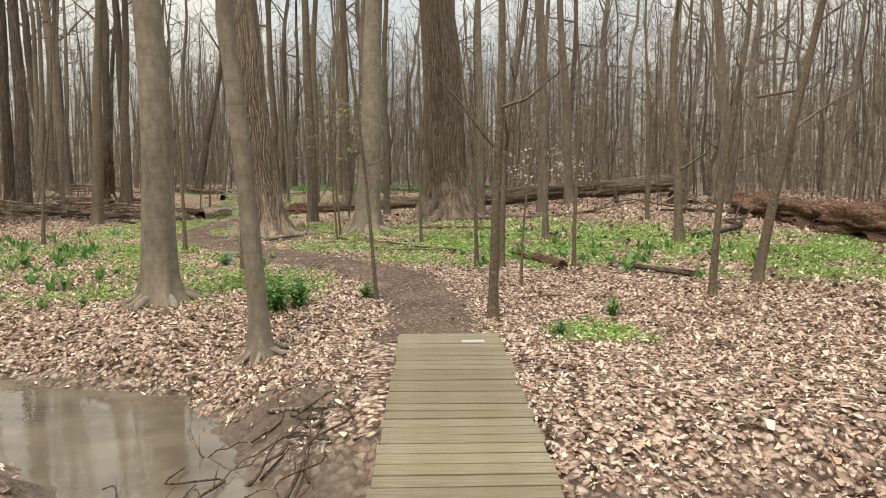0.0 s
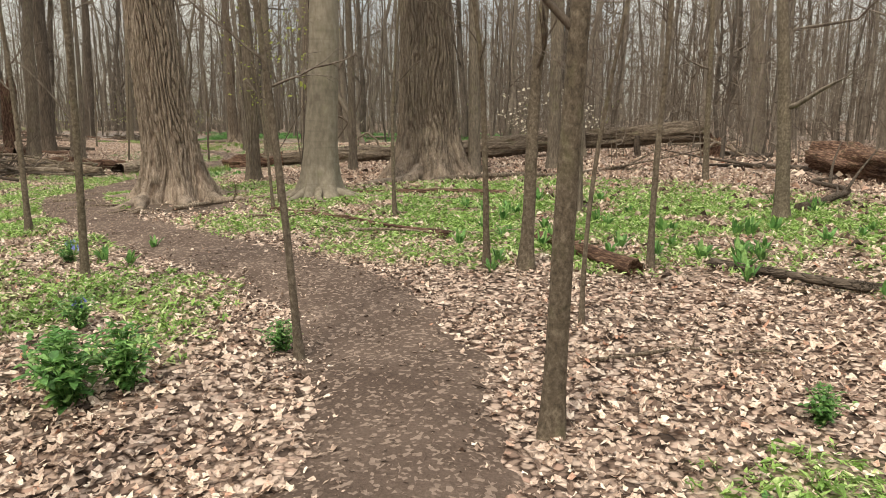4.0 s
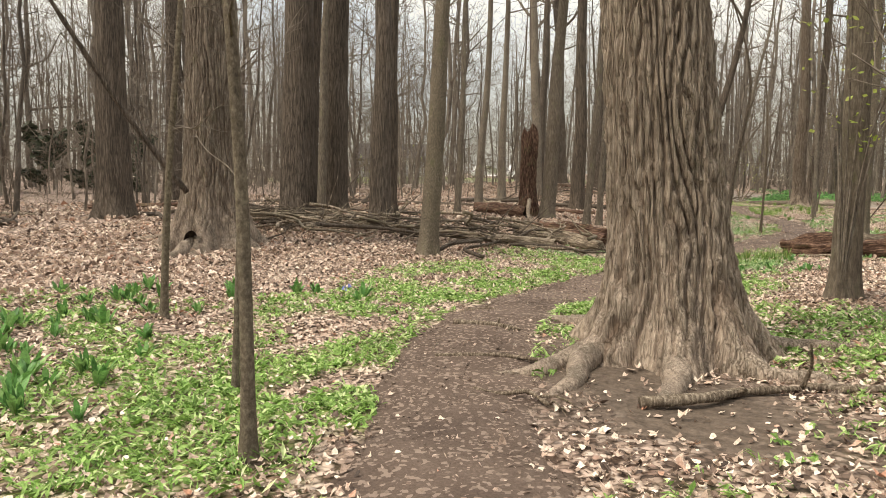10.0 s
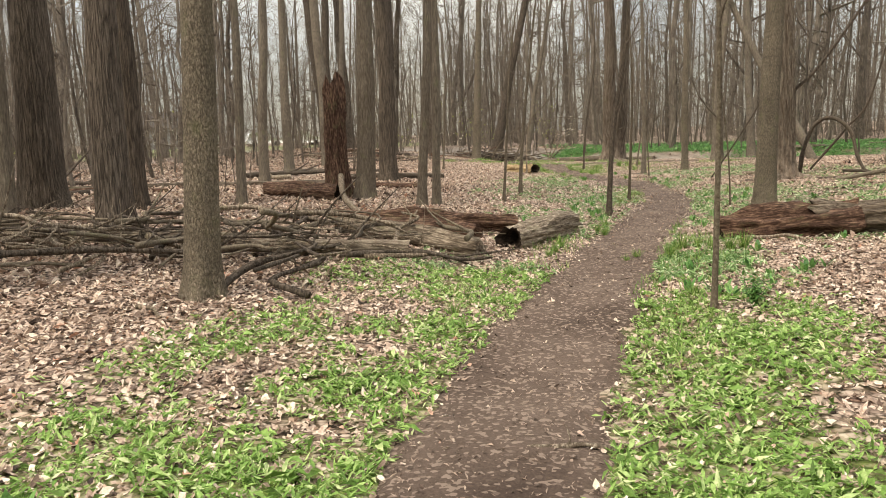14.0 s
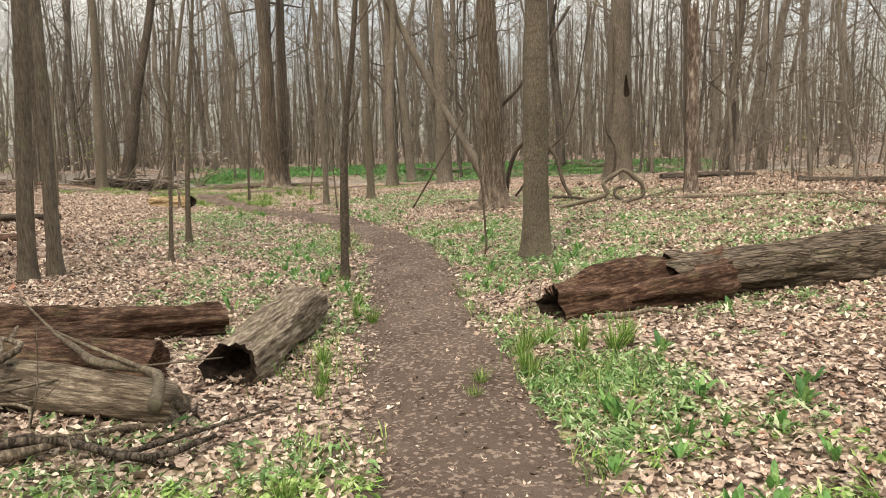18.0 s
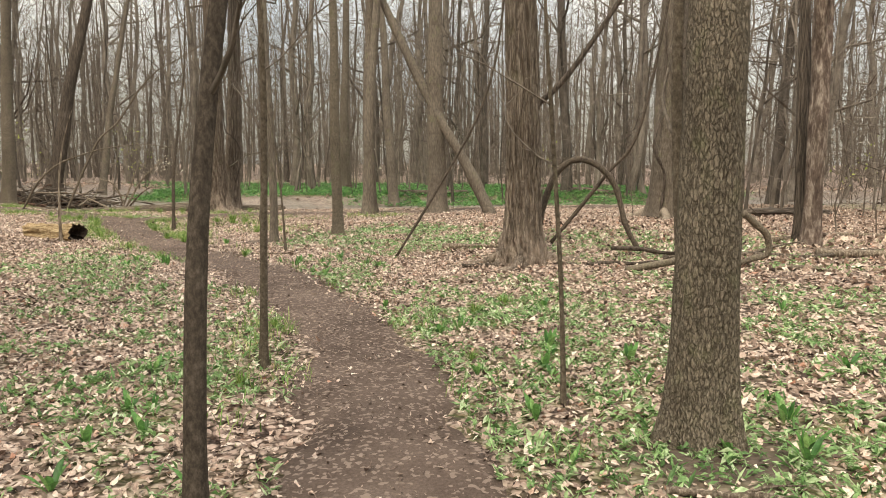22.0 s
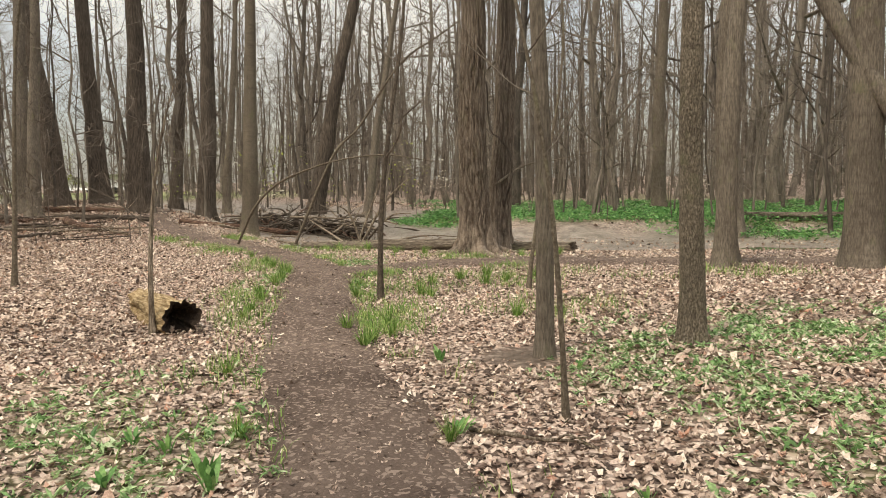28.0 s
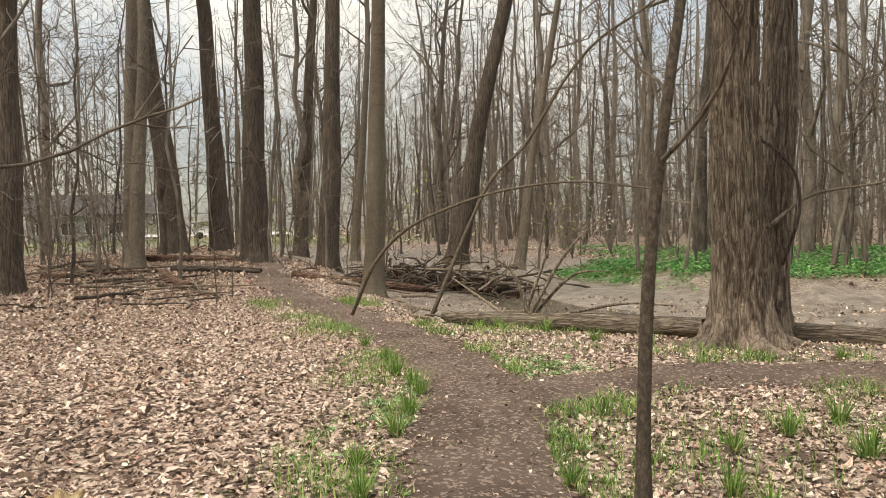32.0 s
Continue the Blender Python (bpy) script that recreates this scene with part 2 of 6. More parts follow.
def litter_material():
    m, nt, b = shader("leaf_litter_ground", 0.9, 0.15)
    v = coords(nt, (1, 1, 1), True)
    warp = node(nt, "ShaderNodeTexNoise", Scale=9.0, Detail=3.0)
    nt.links.new(v, warp.inputs["Vector"])
    vv = nt.nodes.new("ShaderNodeMix")
    vv.data_type, vv.blend_type = "RGBA", "LINEAR_LIGHT"
    vv.inputs[0].default_value = 0.06
    nt.links.new(v, vv.inputs[6])
    nt.links.new(warp.outputs["Color"], vv.inputs[7])
    vo = node(nt, "ShaderNodeTexVoronoi", Scale=19.0, Randomness=1.0)
    nt.links.new(vv.outputs[2], vo.inputs["Vector"])
    sep = nt.nodes.new("ShaderNodeSeparateColor")
    nt.links.new(vo.outputs["Color"], sep.inputs[0])
    leaf = ramp(nt, sep.outputs[0], [(0.0, (0.05, 0.034, 0.027)), (0.2, (0.18, 0.125, 0.1)), (0.45, (0.36, 0.27, 0.22)), (0.78, (0.60, 0.485, 0.41)), (1.0, (0.32, 0.205, 0.16))])
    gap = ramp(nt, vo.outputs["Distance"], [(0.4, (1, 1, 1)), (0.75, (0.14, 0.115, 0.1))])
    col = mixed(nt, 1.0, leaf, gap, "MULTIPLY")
    big = noise_tex(nt, v, 0.55, 5.0)
    col = mixed(nt, ramp(nt, big, [(0.45, (0, 0, 0)), (0.75, (0.35, 0.35, 0.35))]), col, (0.10, 0.076, 0.06))
    green = nt.nodes.new("ShaderNodeAttribute")
    green.attribute_name = "cover"
    gn = noise_tex(nt, v, 5.0, 6.0, 0.7)
    gsum = nt.nodes.new("ShaderNodeMath")
    gsum.operation = "MULTIPLY"
    nt.links.new(green.outputs["Fac"], gsum.inputs[0])
    nt.links.new(ramp(nt, gn, [(0.38, (0, 0, 0)), (0.6, (1, 1, 1))]), gsum.inputs[1])
    col = mixed(nt, gsum.outputs[0], col, ramp(nt, noise_tex(nt, v, 22.0, 4.0), [(0.3, (0.05, 0.1, 0.018)), (0.7, (0.2, 0.3, 0.06))]))
    bare = nt.nodes.new("ShaderNodeAttribute")
    bare.attribute_name = "bare"
    col = mixed(nt, bare.outputs["Fac"], col, ramp(nt, noise_tex(nt, v, 14.0, 8.0, 0.75), [(0.3, (0.045, 0.034, 0.027)), (0.7, (0.15, 0.115, 0.09))]))
    mud = nt.nodes.new("ShaderNodeAttribute")
    mud.attribute_name = "mud"
    col = mixed(nt, mud.outputs["Fac"], col, ramp(nt, noise_tex(nt, v, 3.0, 8.0, 0.7), [(0.3, (0.075, 0.06, 0.049)), (0.5, (0.19, 0.16, 0.132)), (0.7, (0.33, 0.287, 0.242))]))
    wet = node(nt, "ShaderNodeMapRange", To_Min=0.9, To_Max=0.3)
    nt.links.new(mud.outputs["Fac"], wet.inputs["Value"])
    nt.links.new(wet.outputs[0], b.inputs["Roughness"])
    nt.links.new(col, b.inputs["Base Color"])
    bump(nt, b, vo.outputs["Distance"], 0.45, -0.03)
    return m


def soil_material():
    m, nt, b = shader("trodden_soil", 0.95, 0.12)
    v = coords(nt, (1, 1, 1), True)
    a = noise_tex(nt, v, 1.3, 5.0)
    f = noise_tex(nt, v, 60.0, 8.0, 0.75)
    col = ramp(nt, a, [(0.3, (0.07, 0.050, 0.041)), (0.7, (0.15, 0.112, 0.092))])
    col = mixed(nt, 0.7, col, ramp(nt, f, [(0.3, (0.25, 0.22, 0.2)), (0.52, (0.5, 0.5, 0.5)), (0.7, (0.85, 0.8, 0.74))]), "OVERLAY")
    vo = node(nt, "ShaderNodeTexVoronoi", Scale=42.0)
    nt.links.new(v, vo.inputs["Vector"])
    sep = nt.nodes.new("ShaderNodeSeparateColor")
    nt.links.new(vo.outputs["Color"], sep.inputs[0])
    col = mixed(nt, ramp(nt, sep.outputs[0], [(0.78, (0, 0, 0)), (0.86, (0.6, 0.6, 0.6))]), col, (0.33, 0.255, 0.21))
    nt.links.new(col, b.inputs["Base Color"])
    bump(nt, b, f, 0.7, 0.02)
    return m


def island_material(name, stops, rough=0.7, through=0.0, grain=40.0):
    m, nt, b = shader(name, rough, 0.3)
    g = nt.nodes.new("ShaderNodeNewGeometry")
    col = ramp(nt, g.outputs["Random Per Island"], stops)
    col = mixed(nt, 0.75, col, ramp(nt, noise_tex(nt, coords(nt, (1, 1, 1), True), grain, 5.0, 0.7), [(0.32, (0.22, 0.2, 0.19)), (0.68, (0.76, 0.76, 0.75))]), "OVERLAY")
    nt.links.new(col, b.inputs["Base Color"])
    if through:
        tr = nt.nodes.new("ShaderNodeBsdfTranslucent")
        nt.links.new(col, tr.inputs["Color"])
        mx = nt.nodes.new("ShaderNodeMixShader")
        mx.inputs[0].default_value = through
        nt.links.new(b.outputs[0], mx.inputs[1])
        nt.links.new(tr.outputs[0], mx.inputs[2])
        nt.links.new(mx.outputs[0], nt.nodes["Material Output"].inputs["Surface"])
    return m


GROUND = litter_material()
SOIL = soil_material()
DRYLEAF = island_material("dry_leaves", [(0.0, (0.045, 0.031, 0.025)), (0.12, (0.15, 0.104, 0.082)), (0.3, (0.33, 0.246, 0.197)), (0.52, (0.48, 0.372, 0.306)), (0.76, (0.63, 0.515, 0.435)), (0.92, (0.77, 0.68, 0.585)), (1.0, (0.42, 0.22, 0.15))], 0.7, 0.1, 70.0)
CHIPS = island_material("leaf_crumbs", [(0.0, (0.06, 0.042, 0.034)), (0.35, (0.14, 0.10, 0.08)), (0.7, (0.26, 0.195, 0.158)), (1.0, (0.40, 0.315, 0.255))], 0.8)
FRESH = island_material("fresh_leaves", [(0.0, (0.08, 0.15, 0.03)), (0.3, (0.18, 0.33, 0.08)), (0.7, (0.32, 0.49, 0.15)), (0.9, (0.48, 0.61, 0.28)), (1.0, (0.68, 0.73, 0.45))], 0.55, 0.3)
LEEKGREEN = island_material("pale_leek_leaves", [(0.0, (0.06, 0.13, 0.04)), (0.3, (0.15, 0.29, 0.10)), (0.7, (0.30, 0.45, 0.20)), (0.9, (0.47, 0.59, 0.35)), (1.0, (0.66, 0.72, 0.55))], 0.5, 0.3)
FLATS = island_material("creek_flat_leaves", [(0.0, (0.035, 0.11, 0.035)), (0.45, (0.10, 0.27, 0.08)), (1.0, (0.24, 0.46, 0.16))], 0.55, 0.3)
RAMP = island_material("broad_leaves", [(0.0, (0.05, 0.14, 0.04)), (0.6, (0.13, 0.30, 0.085)), (1.0, (0.27, 0.45, 0.16))], 0.45, 0.3)
GRASS = island_material("grass_blades", [(0.0, (0.07, 0.15, 0.03)), (0.5, (0.17, 0.30, 0.07)), (0.85, (0.32, 0.43, 0.14)), (1.0, (0.48, 0.46, 0.24))], 0.6, 0.3)
BUD = island_material("young_leaves", [(0.0, (0.25, 0.33, 0.06)), (1.0, (0.45, 0.5, 0.14))], 0.6, 0.5)
BLOSSOM = island_material("pale_spring_leaves", [(0.0, (0.55, 0.5, 0.4)), (1.0, (0.8, 0.77, 0.68))], 0.6, 0.4)
BLUE = island_material("blue_petals", [(0.0, (0.16, 0.2, 0.55)), (1.0, (0.3, 0.36, 0.75))], 0.6, 0.3)


def plank_material():
    m, nt, b = shader("mossy_plank", 0.5, 0.4)
    v = coords(nt, (0.35, 6, 6))
    info = nt.nodes.new("ShaderNodeObjectInfo")
    f = noise_tex(nt, v, 9.0, 8.0, 0.7)
    col = ramp(nt, f, [(0.25, (0.09, 0.075, 0.048)), (0.5, (0.21, 0.18, 0.122)), (0.75, (0.36, 0.325, 0.255))])
    s = noise_tex(nt, coords(nt, (1, 1, 1), True), 2.4, 4.0)
    col = mixed(nt, ramp(nt, s, [(0.35, (0, 0, 0)), (0.66, (0.4, 0.4, 0.4))]), col, (0.19, 0.165, 0.08))
    col = mixed(nt, 0.6, col, ramp(nt, info.outputs["Random"], [(0.0, (0.55, 0.52, 0.48)), (1.0, (1.0, 1.0, 1.0))]), "MULTIPLY")
    nt.links.new(col, b.inputs["Base Color"])
    bump(nt, b, f, 0.35, 0.01)
    return m


PLANK = plank_material()


def water_material():
    m, nt, b = shader("shallow_brown_water", 0.04, 0.6)
    v = coords(nt, (1, 1, 1), True)
    col = ramp(nt, noise_tex(nt, v, 1.5, 5.0), [(0.3, (0.085, 0.07, 0.052)), (0.7, (0.17, 0.145, 0.11))])
    nt.links.new(col, b.inputs["Base Color"])
    b.inputs["IOR"].default_value = 1.33
    bump(nt, b, noise_tex(nt, v, 7.0, 3.0), 0.08, 0.02)
    return m


WATER = water_material()


def paint(name, color, rough=0.6, metal=0.0):
    m, nt, b = shader(name, rough, 0.4)
    col = mixed(nt, ramp(nt, noise_tex(nt, coords(nt), 2.0, 5.0), [(0.3, (0, 0, 0)), (0.7, (0.5, 0.5, 0.5))]), color, tuple(c * 0.75 for c in color))
    nt.links.new(col, b.inputs["Base Color"])
    b.inputs["Metallic"].default_value = metal
    return m


# ---- mesh helpers ----
rng = np.random.default_rng(7)


class Geo:
    """Gathers vertices and faces and makes one mesh of them."""

    def __init__(self):
        self.v, self.q, self.t, self.n = [], [], [], 0

    def add(self, v, q=None, t=None):
        v = np.asarray(v, float).reshape(-1, 3)
        if q is not None and len(q):
            self.q.append(np.asarray(q, np.int64).reshape(-1, 4) + self.n)
        if t is not None and len(t):
            self.t.append(np.asarray(t, np.int64).reshape(-1, 3) + self.n)
        self.v.append(v)
        self.n += len(v)
        return self

    def arrays(self):
        v = np.concatenate(self.v) if self.v else np.zeros((0, 3))
        q = np.concatenate(self.q) if self.q else np.zeros((0, 4), np.int64)
        t = np.concatenate(self.t) if self.t else np.zeros((0, 3), np.int64)
        return v, q, t

    def mesh(self, name, material, smooth=True):
        v, q, t = self.arrays()
        me = bpy.data.meshes.new(name)
        me.vertices.add(len(v))
        me.vertices.foreach_set("co", v.astype(np.float32).ravel())
        me.loops.add(q.size + t.size)
        me.loops.foreach_set("vertex_index", np.concatenate([q.ravel(), t.ravel()]).astype(np.int32))
        me.polygons.add(len(q) + len(t))
        start = np.concatenate([np.arange(len(q)) * 4, q.size + np.arange(len(t)) * 3])
        me.polygons.foreach_set("loop_start", start.astype(np.int32))
        me.polygons.foreach_set("use_smooth", np.full(len(q) + len(t), smooth))
        me.update(calc_edges=True)
        me.materials.append(material)
        return me


def part(name, geo, material, parent=None, label="", smooth=True):
    ob = new(name, geo.mesh(name, material, smooth))
    if parent is not None:
        ob.parent = parent
    if label:
        ob["label"] = label
    return ob


def empty(name, x, y, z, turn=0.0):
    ob = new(name)
    ob.empty_display_size = 0.1
    ob.location, ob.rotation_euler = (x, y, z), (0, 0, turn)
    return ob


_lat = np.random.default_rng(3).random((64, 64))


def vnoise(u, v, pu=64):
    """Smooth value noise in -1..1, periodic in u with the period pu."""
    iu, iv = np.floor(u).astype(int), np.floor(v).astype(int)
    fu, fv = u - iu, v - iv
    fu, fv = fu * fu * (3 - 2 * fu), fv * fv * (3 - 2 * fv)
    a, b = iu % pu % 64, (iu + 1) % pu % 64
    c, d = iv % 64, (iv + 1) % 64
    return 2 * ((_lat[a, c] * (1 - fu) + _lat[b, c] * fu) * (1 - fv) + (_lat[a, d] * (1 - fu) + _lat[b, d] * fu) * fv) - 1


def frames_along(p):
    """Two unit vectors across a curve at each of its points."""
    p = np.asarray(p, float)
    d = np.gradient(p, axis=0)
    d /= np.linalg.norm(d, axis=1)[:, None] + 1e-9
    ref = np.where(np.abs(d[:, 2:3]) > 0.8, np.array([[1.0, 0, 0]]), np.array([[0, 0, 1.0]]))
    if np.mean(np.abs(d[:, 2])) > 0.5:
        ref[:] = (1, 0.001, 0)
    else:
        ref[:] = (0, 0.001, 1)
    a = np.cross(d, ref)
    a /= np.linalg.norm(a, axis=1)[:, None] + 1e-9
    return a, np.cross(d, a)


def tube(geo, p, r, seg=6, shape=None, cap=False):
    """A tube along the points p with the radii r; shape: factors of the radius, ring by ring."""
    p = np.asarray(p, float)
    n = len(p)
    a, b = frames_along(p)
    th = np.arange(seg) * 2 * np.pi / seg
    rr = np.broadcast_to(np.asarray(r, float)[:, None], (n, seg))
    if shape is not None:
        rr = rr * shape
    v = p[:, None] + rr[..., None] * (np.cos(th)[None, :, None] * a[:, None] + np.sin(th)[None, :, None] * b[:, None])
    i = np.arange(n - 1)[:, None] * seg
    j = np.arange(seg)[None]
    k = (j + 1) % seg
    q = np.stack([i + j, i + k, i + seg + k, i + seg + j], -1).reshape(-1, 4)
    v = v.reshape(-1, 3)
    t = []
    if cap:
        v = np.concatenate([v, p[:1], p[-1:]])
        m = n * seg
        t = [(m, (s + 1) % seg, s) for s in range(seg)] + [(m + 1, m - seg + s, m - seg + (s + 1) % seg) for s in range(seg)]
    geo.add(v, q, t)


def curve(points, n):
    """A smooth curve through a few points."""
    p = np.asarray(points, float)
    if len(p) < 3:
        return p[0] + (p[-1] - p[0]) * np.linspace(0, 1, n)[:, None]
    e = np.concatenate([[2 * p[0] - p[1]], p, [2 * p[-1] - p[-2]]])
    out = []
    for u in np.linspace(0, len(p) - 1 - 1e-6, n):
        i = int(u)
        f = u - i
        a, b, c, d = e[i:i + 4]
        out.append(0.5 * (2 * b + (c - a) * f + (2 * a - 5 * b + 4 * c - d) * f * f + (3 * b - a - 3 * c + d) * f ** 3))
    return np.array(out)


def near_line(x, y, line):
    """Distance from the points to a polyline."""
    best = np.full(np.shape(x), 1e9)
    for (ax, ay), (bx, by) in zip(line[:-1], line[1:]):
        dx, dy = bx - ax, by - ay
        f = np.clip(((x - ax) * dx + (y - ay) * dy) / (dx * dx + dy * dy), 0, 1)
        best = np.minimum(best, np.hypot(x - ax - f * dx, y - ay - f * dy))
    return best


# ---- plan: the trail, the two streams and the lie of the land ----
TRAIL = curve([(0.15, 7.2), (0.15, 9.0), (-0.1, 10.4), (-0.85, 11.8), (-2.55, 13.55), (-4.3, 15.7), (-5.48, 17.9), (-5.92, 19.7), (-6.04, 22.4), (-6.06, 25.2),
               (-5.95, 28.0), (-5.8, 30.9), (-5.93, 33.1), (-6.87, 36.4), (-7.85, 38.6), (-9.33, 41.2), (-10.55, 44.2), (-12.0, 47.0), (-14.4, 49.3), (-17.3, 51.8), (-20, 54.5), (-22.8, 57.6), (-26, 63)], 240)
FORK = curve([(-11.0, 45.6), (-9.9, 46.9), (-8.2, 47.5), (-5.5, 47.6), (-1, 48.6), (5, 50)], 60)
STREAM = [(-30, 13), (-14, 9.4), (-8, 7.9), (-4.6, 6.75), (-2.75, 5.95), (-1.85, 4.9), (-0.9, 3.6), (0.8, 2.9), (2.8, 3.2), (6, 3.4), (10, 2.2), (30, -4)]
CREEK = [(-60, 84), (-30, 72), (-19, 62.5), (-15.5, 58.6), (-11.5, 54.3), (-9.0, 53.8), (-5, 54.6), (1, 55.4), (9, 55), (22, 58), (60, 66)]
CHANNEL = [(-30, 71), (-18.5, 62.3), (-15.6, 58.0), (-13.0, 55.0), (-11.2, 52.7), (-9.0, 52.3), (-6, 53.0), (-2, 54.0), (4, 54.5), (20, 58)]
TR2, FK2 = [tuple(p) for p in TRAIL[::7]], [tuple(p) for p in FORK[::7]]

MIDDLE = [(-6.0, 22.0), (-5.9, 28.0), (-5.9, 33.0), (-7.2, 38.0), (-8.6, 43.0)]


def land(x, y):
    h = 0.40 * np.exp(-((x - 7) ** 2 / 70 + (y - 22) ** 2 / 80))
    h = h + 0.17 * np.exp(-((x - 1) ** 2 / 40 + (y - 39) ** 2 / 80))
    h = h + 0.45 * np.exp(-((x + 17) ** 2 / 34 + (y - 26) ** 2 / 60))
    h = h + 0.60 * np.exp(-((x + 32) ** 2 / 150 + (y - 66) ** 2 / 250))
    h = h - 0.15 * np.exp(-(y - 8) ** 2 / 18)
    h = h + 0.6 * np.exp(-((x + 66) ** 2 / 500 + (y - 96) ** 2 / 500))
    h = h - 0.12 * np.exp(-(near_line(x, y, MIDDLE) / 3.2) ** 2)
    h = h - 0.24 * np.exp(-((x + 1.9) ** 2 / 0.9 + (y - 7.3) ** 2 / 0.8))
    h = h + 0.7 * np.exp(-((x + 17.8) ** 2 / 5 + (y - 60.6) ** 2 / 3))
    return h


def ground_z(x, y):
    x, y = np.asarray(x, float), np.asarray(y, float)
    h = land(x, y)
    d = near_line(x, y, STREAM) + 0.28 * vnoise(x * 1.1, y * 1.1) + 0.12 * vnoise(x * 3.1, y * 3.1)
    h = h - 0.55 / (1 + np.exp(np.clip((d - 1.05) * 5.5, -50, 50)))
    d = near_line(x, y, CREEK) + 0.45 * vnoise(x * 0.6, y * 0.6) + 0.25 * vnoise(x * 1.9, y * 1.9)
    h = h - 0.42 / (1 + np.exp(np.clip((d - 4.1) * 3.4, -50, 50)))
    h = h - 0.2 * np.exp(-(near_line(x, y, CHANNEL) / 1.0) ** 2)
    h = h + 0.035 * vnoise(x * 0.7, y * 0.7) + 0.018 * vnoise(x * 2.3, y * 2.3)
    return h


def gz(x, y):
    return float(ground_z(np.array([x]), np.array([y]))[0])


# patches of green ground cover: x, y, radius along x, along y, density
GREEN = [(-1.1, 14.6, 1.4, 1.2, 0.6), (0.9, 15.2, 1.9, 1.5, 1.5), (3.6, 14.2, 3.6, 2.2, 2.0), (1.6, 16.6, 3.0, 2.4, 1.4), (6.4, 13.0, 3.0, 2.2, 1.6), (-2.4, 10.4, 1.0, 1.4, 0.8), (1.9, 7.4, 0.5, 0.5, 1.0)]
GREEN += [(-4.8, 11.2, 2.0, 1.4, 0.7), (-7.8, 14.4, 2.6, 1.8, 0.7), (-5.2, 15.4, 0.9, 2.0, 1.4), (-3.6, 13.1, 0.5, 1.1, 0.5), (-6.9, 18.4, 1.1, 2.4, 1.0), (-7.4, 20.4, 1.2, 2.0, 1.0)]
GREEN += [(-7.1, 22.9, 0.7, 1.4, 0.85), (-3.0, 19.2, 1.4, 1.3, 0.8), (-4.7, 19.6, 0.8, 2.4, 1.0), (-4.8, 22.4, 0.9, 1.8, 0.9), (-5.1, 24.8, 0.8, 1.3, 0.95), (-7.9, 23.6, 1.1, 1.0, 0.6)]
GREEN += [(-3.8, 29.6, 2.2, 3.4, 0.42), (-7.5, 31.0, 1.1, 3.2, 0.4), (-4.4, 33.2, 1.2, 2.2, 0.6), (-4.0, 39.5, 1.6, 1.6, 0.5), (-7.6, 27.6, 1.2, 1.2, 0.35), (-4.9, 41.4, 1.8, 1.7, 0.8), (-11.2, 45.6, 0.9, 1.6, 0.6), (-6.0, 36.6, 0.7, 1.6, 0.3)]
GREEN += [(-1.4, 31.5, 2.6, 3.6, 0.34), (-0.6, 38.0, 2.4, 2.2, 0.35), (-8.8, 34.0, 1.4, 2.6, 0.3), (-9.9, 37.6, 1.4, 2.0, 0.35), (2.8, 33.0, 2.0, 3.0, 0.3)]
GREEN2 = [(-8.5, 62.3, 4.2, 3.0, 1.6), (-1.5, 62.0, 5.0, 3.8, 1.6), (7, 63.5, 7, 5, 1.6), (-13.2, 62.6, 1.6, 2.0, 1.5), (-4, 69, 9, 4, 1.0), (-8, 82, 12, 9, 0.6), (9, 50, 7, 5, 0.6), (-2, 51.5, 4, 1.4, 0.5), (-9, 30, 4, 1.0, 0.2)]


def cover(x, y, spots):
    g = np.zeros(np.shape(x))
    for cx, cy, rx, ry, dens in spots:
        g = np.maximum(g, dens * np.clip(1.55 - 1.1 * np.sqrt(((x - cx) / rx) ** 2 + ((y - cy) / ry) ** 2), 0, 1))
    g = g * np.clip(0.7 + 1.0 * vnoise(x * 1.9, y * 1.9), 0, 1) * np.clip(1.05 + 0.8 * vnoise(x * 4.3 + 7, y * 4.3), 0.35, 1)
    return g


def on_path(x, y):
    return np.minimum(near_line(x, y, TR2), near_line(x, y, FK2))

# ---- ground ----


def axis(lo, hi, step, far):
    inner = np.arange(lo, hi + step / 2, step)
    grow = [step * 1.35 ** i for i in range(1, 40)]
    out = np.cumsum(grow)
    out = out[out < far]
    return np.concatenate([lo - out[::-1], inner, hi + out])


gx, gy = axis(-20, 12, 0.2, 700), axis(-4, 62, 0.2, 700)
mx, my = np.meshgrid(gx, gy)
mz = ground_z(mx, my)
g = Geo()
nx, ny = len(gx), len(gy)
i, j = np.meshgrid(np.arange(nx - 1), np.arange(ny - 1))
k = (j * nx + i).ravel()
g.add(np.stack([mx, my, mz], -1).reshape(-1, 3), np.stack([k, k + 1, k + nx + 1, k + nx], -1))
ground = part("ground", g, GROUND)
tagged(ground, "flat forest floor covered with pale brown fallen leaves", "ground", kind="structure")
lawn = np.clip(1 - np.hypot(mx + 64, my - 94) / 34, 0, 1) * 3
cov = np.clip(np.maximum(cover(mx, my, GREEN + GREEN2), lawn), 0, 1)
at = ground.data.attributes.new("cover", "FLOAT", "POINT")
at.data.foreach_set("value", cov.astype(np.float32).ravel())
BARE = [(-3.95, 16.85, 1.15, 0.85), (-3.0, 16.45, 1.15, 0.85), (-4.15, 29.8, 0.6, 0.45), (-1.3, 5.6, 0.9, 0.5), (-7.3, 41.0, 0.4, 0.4), (-2.6, 20.6, 0.4, 0.4)]


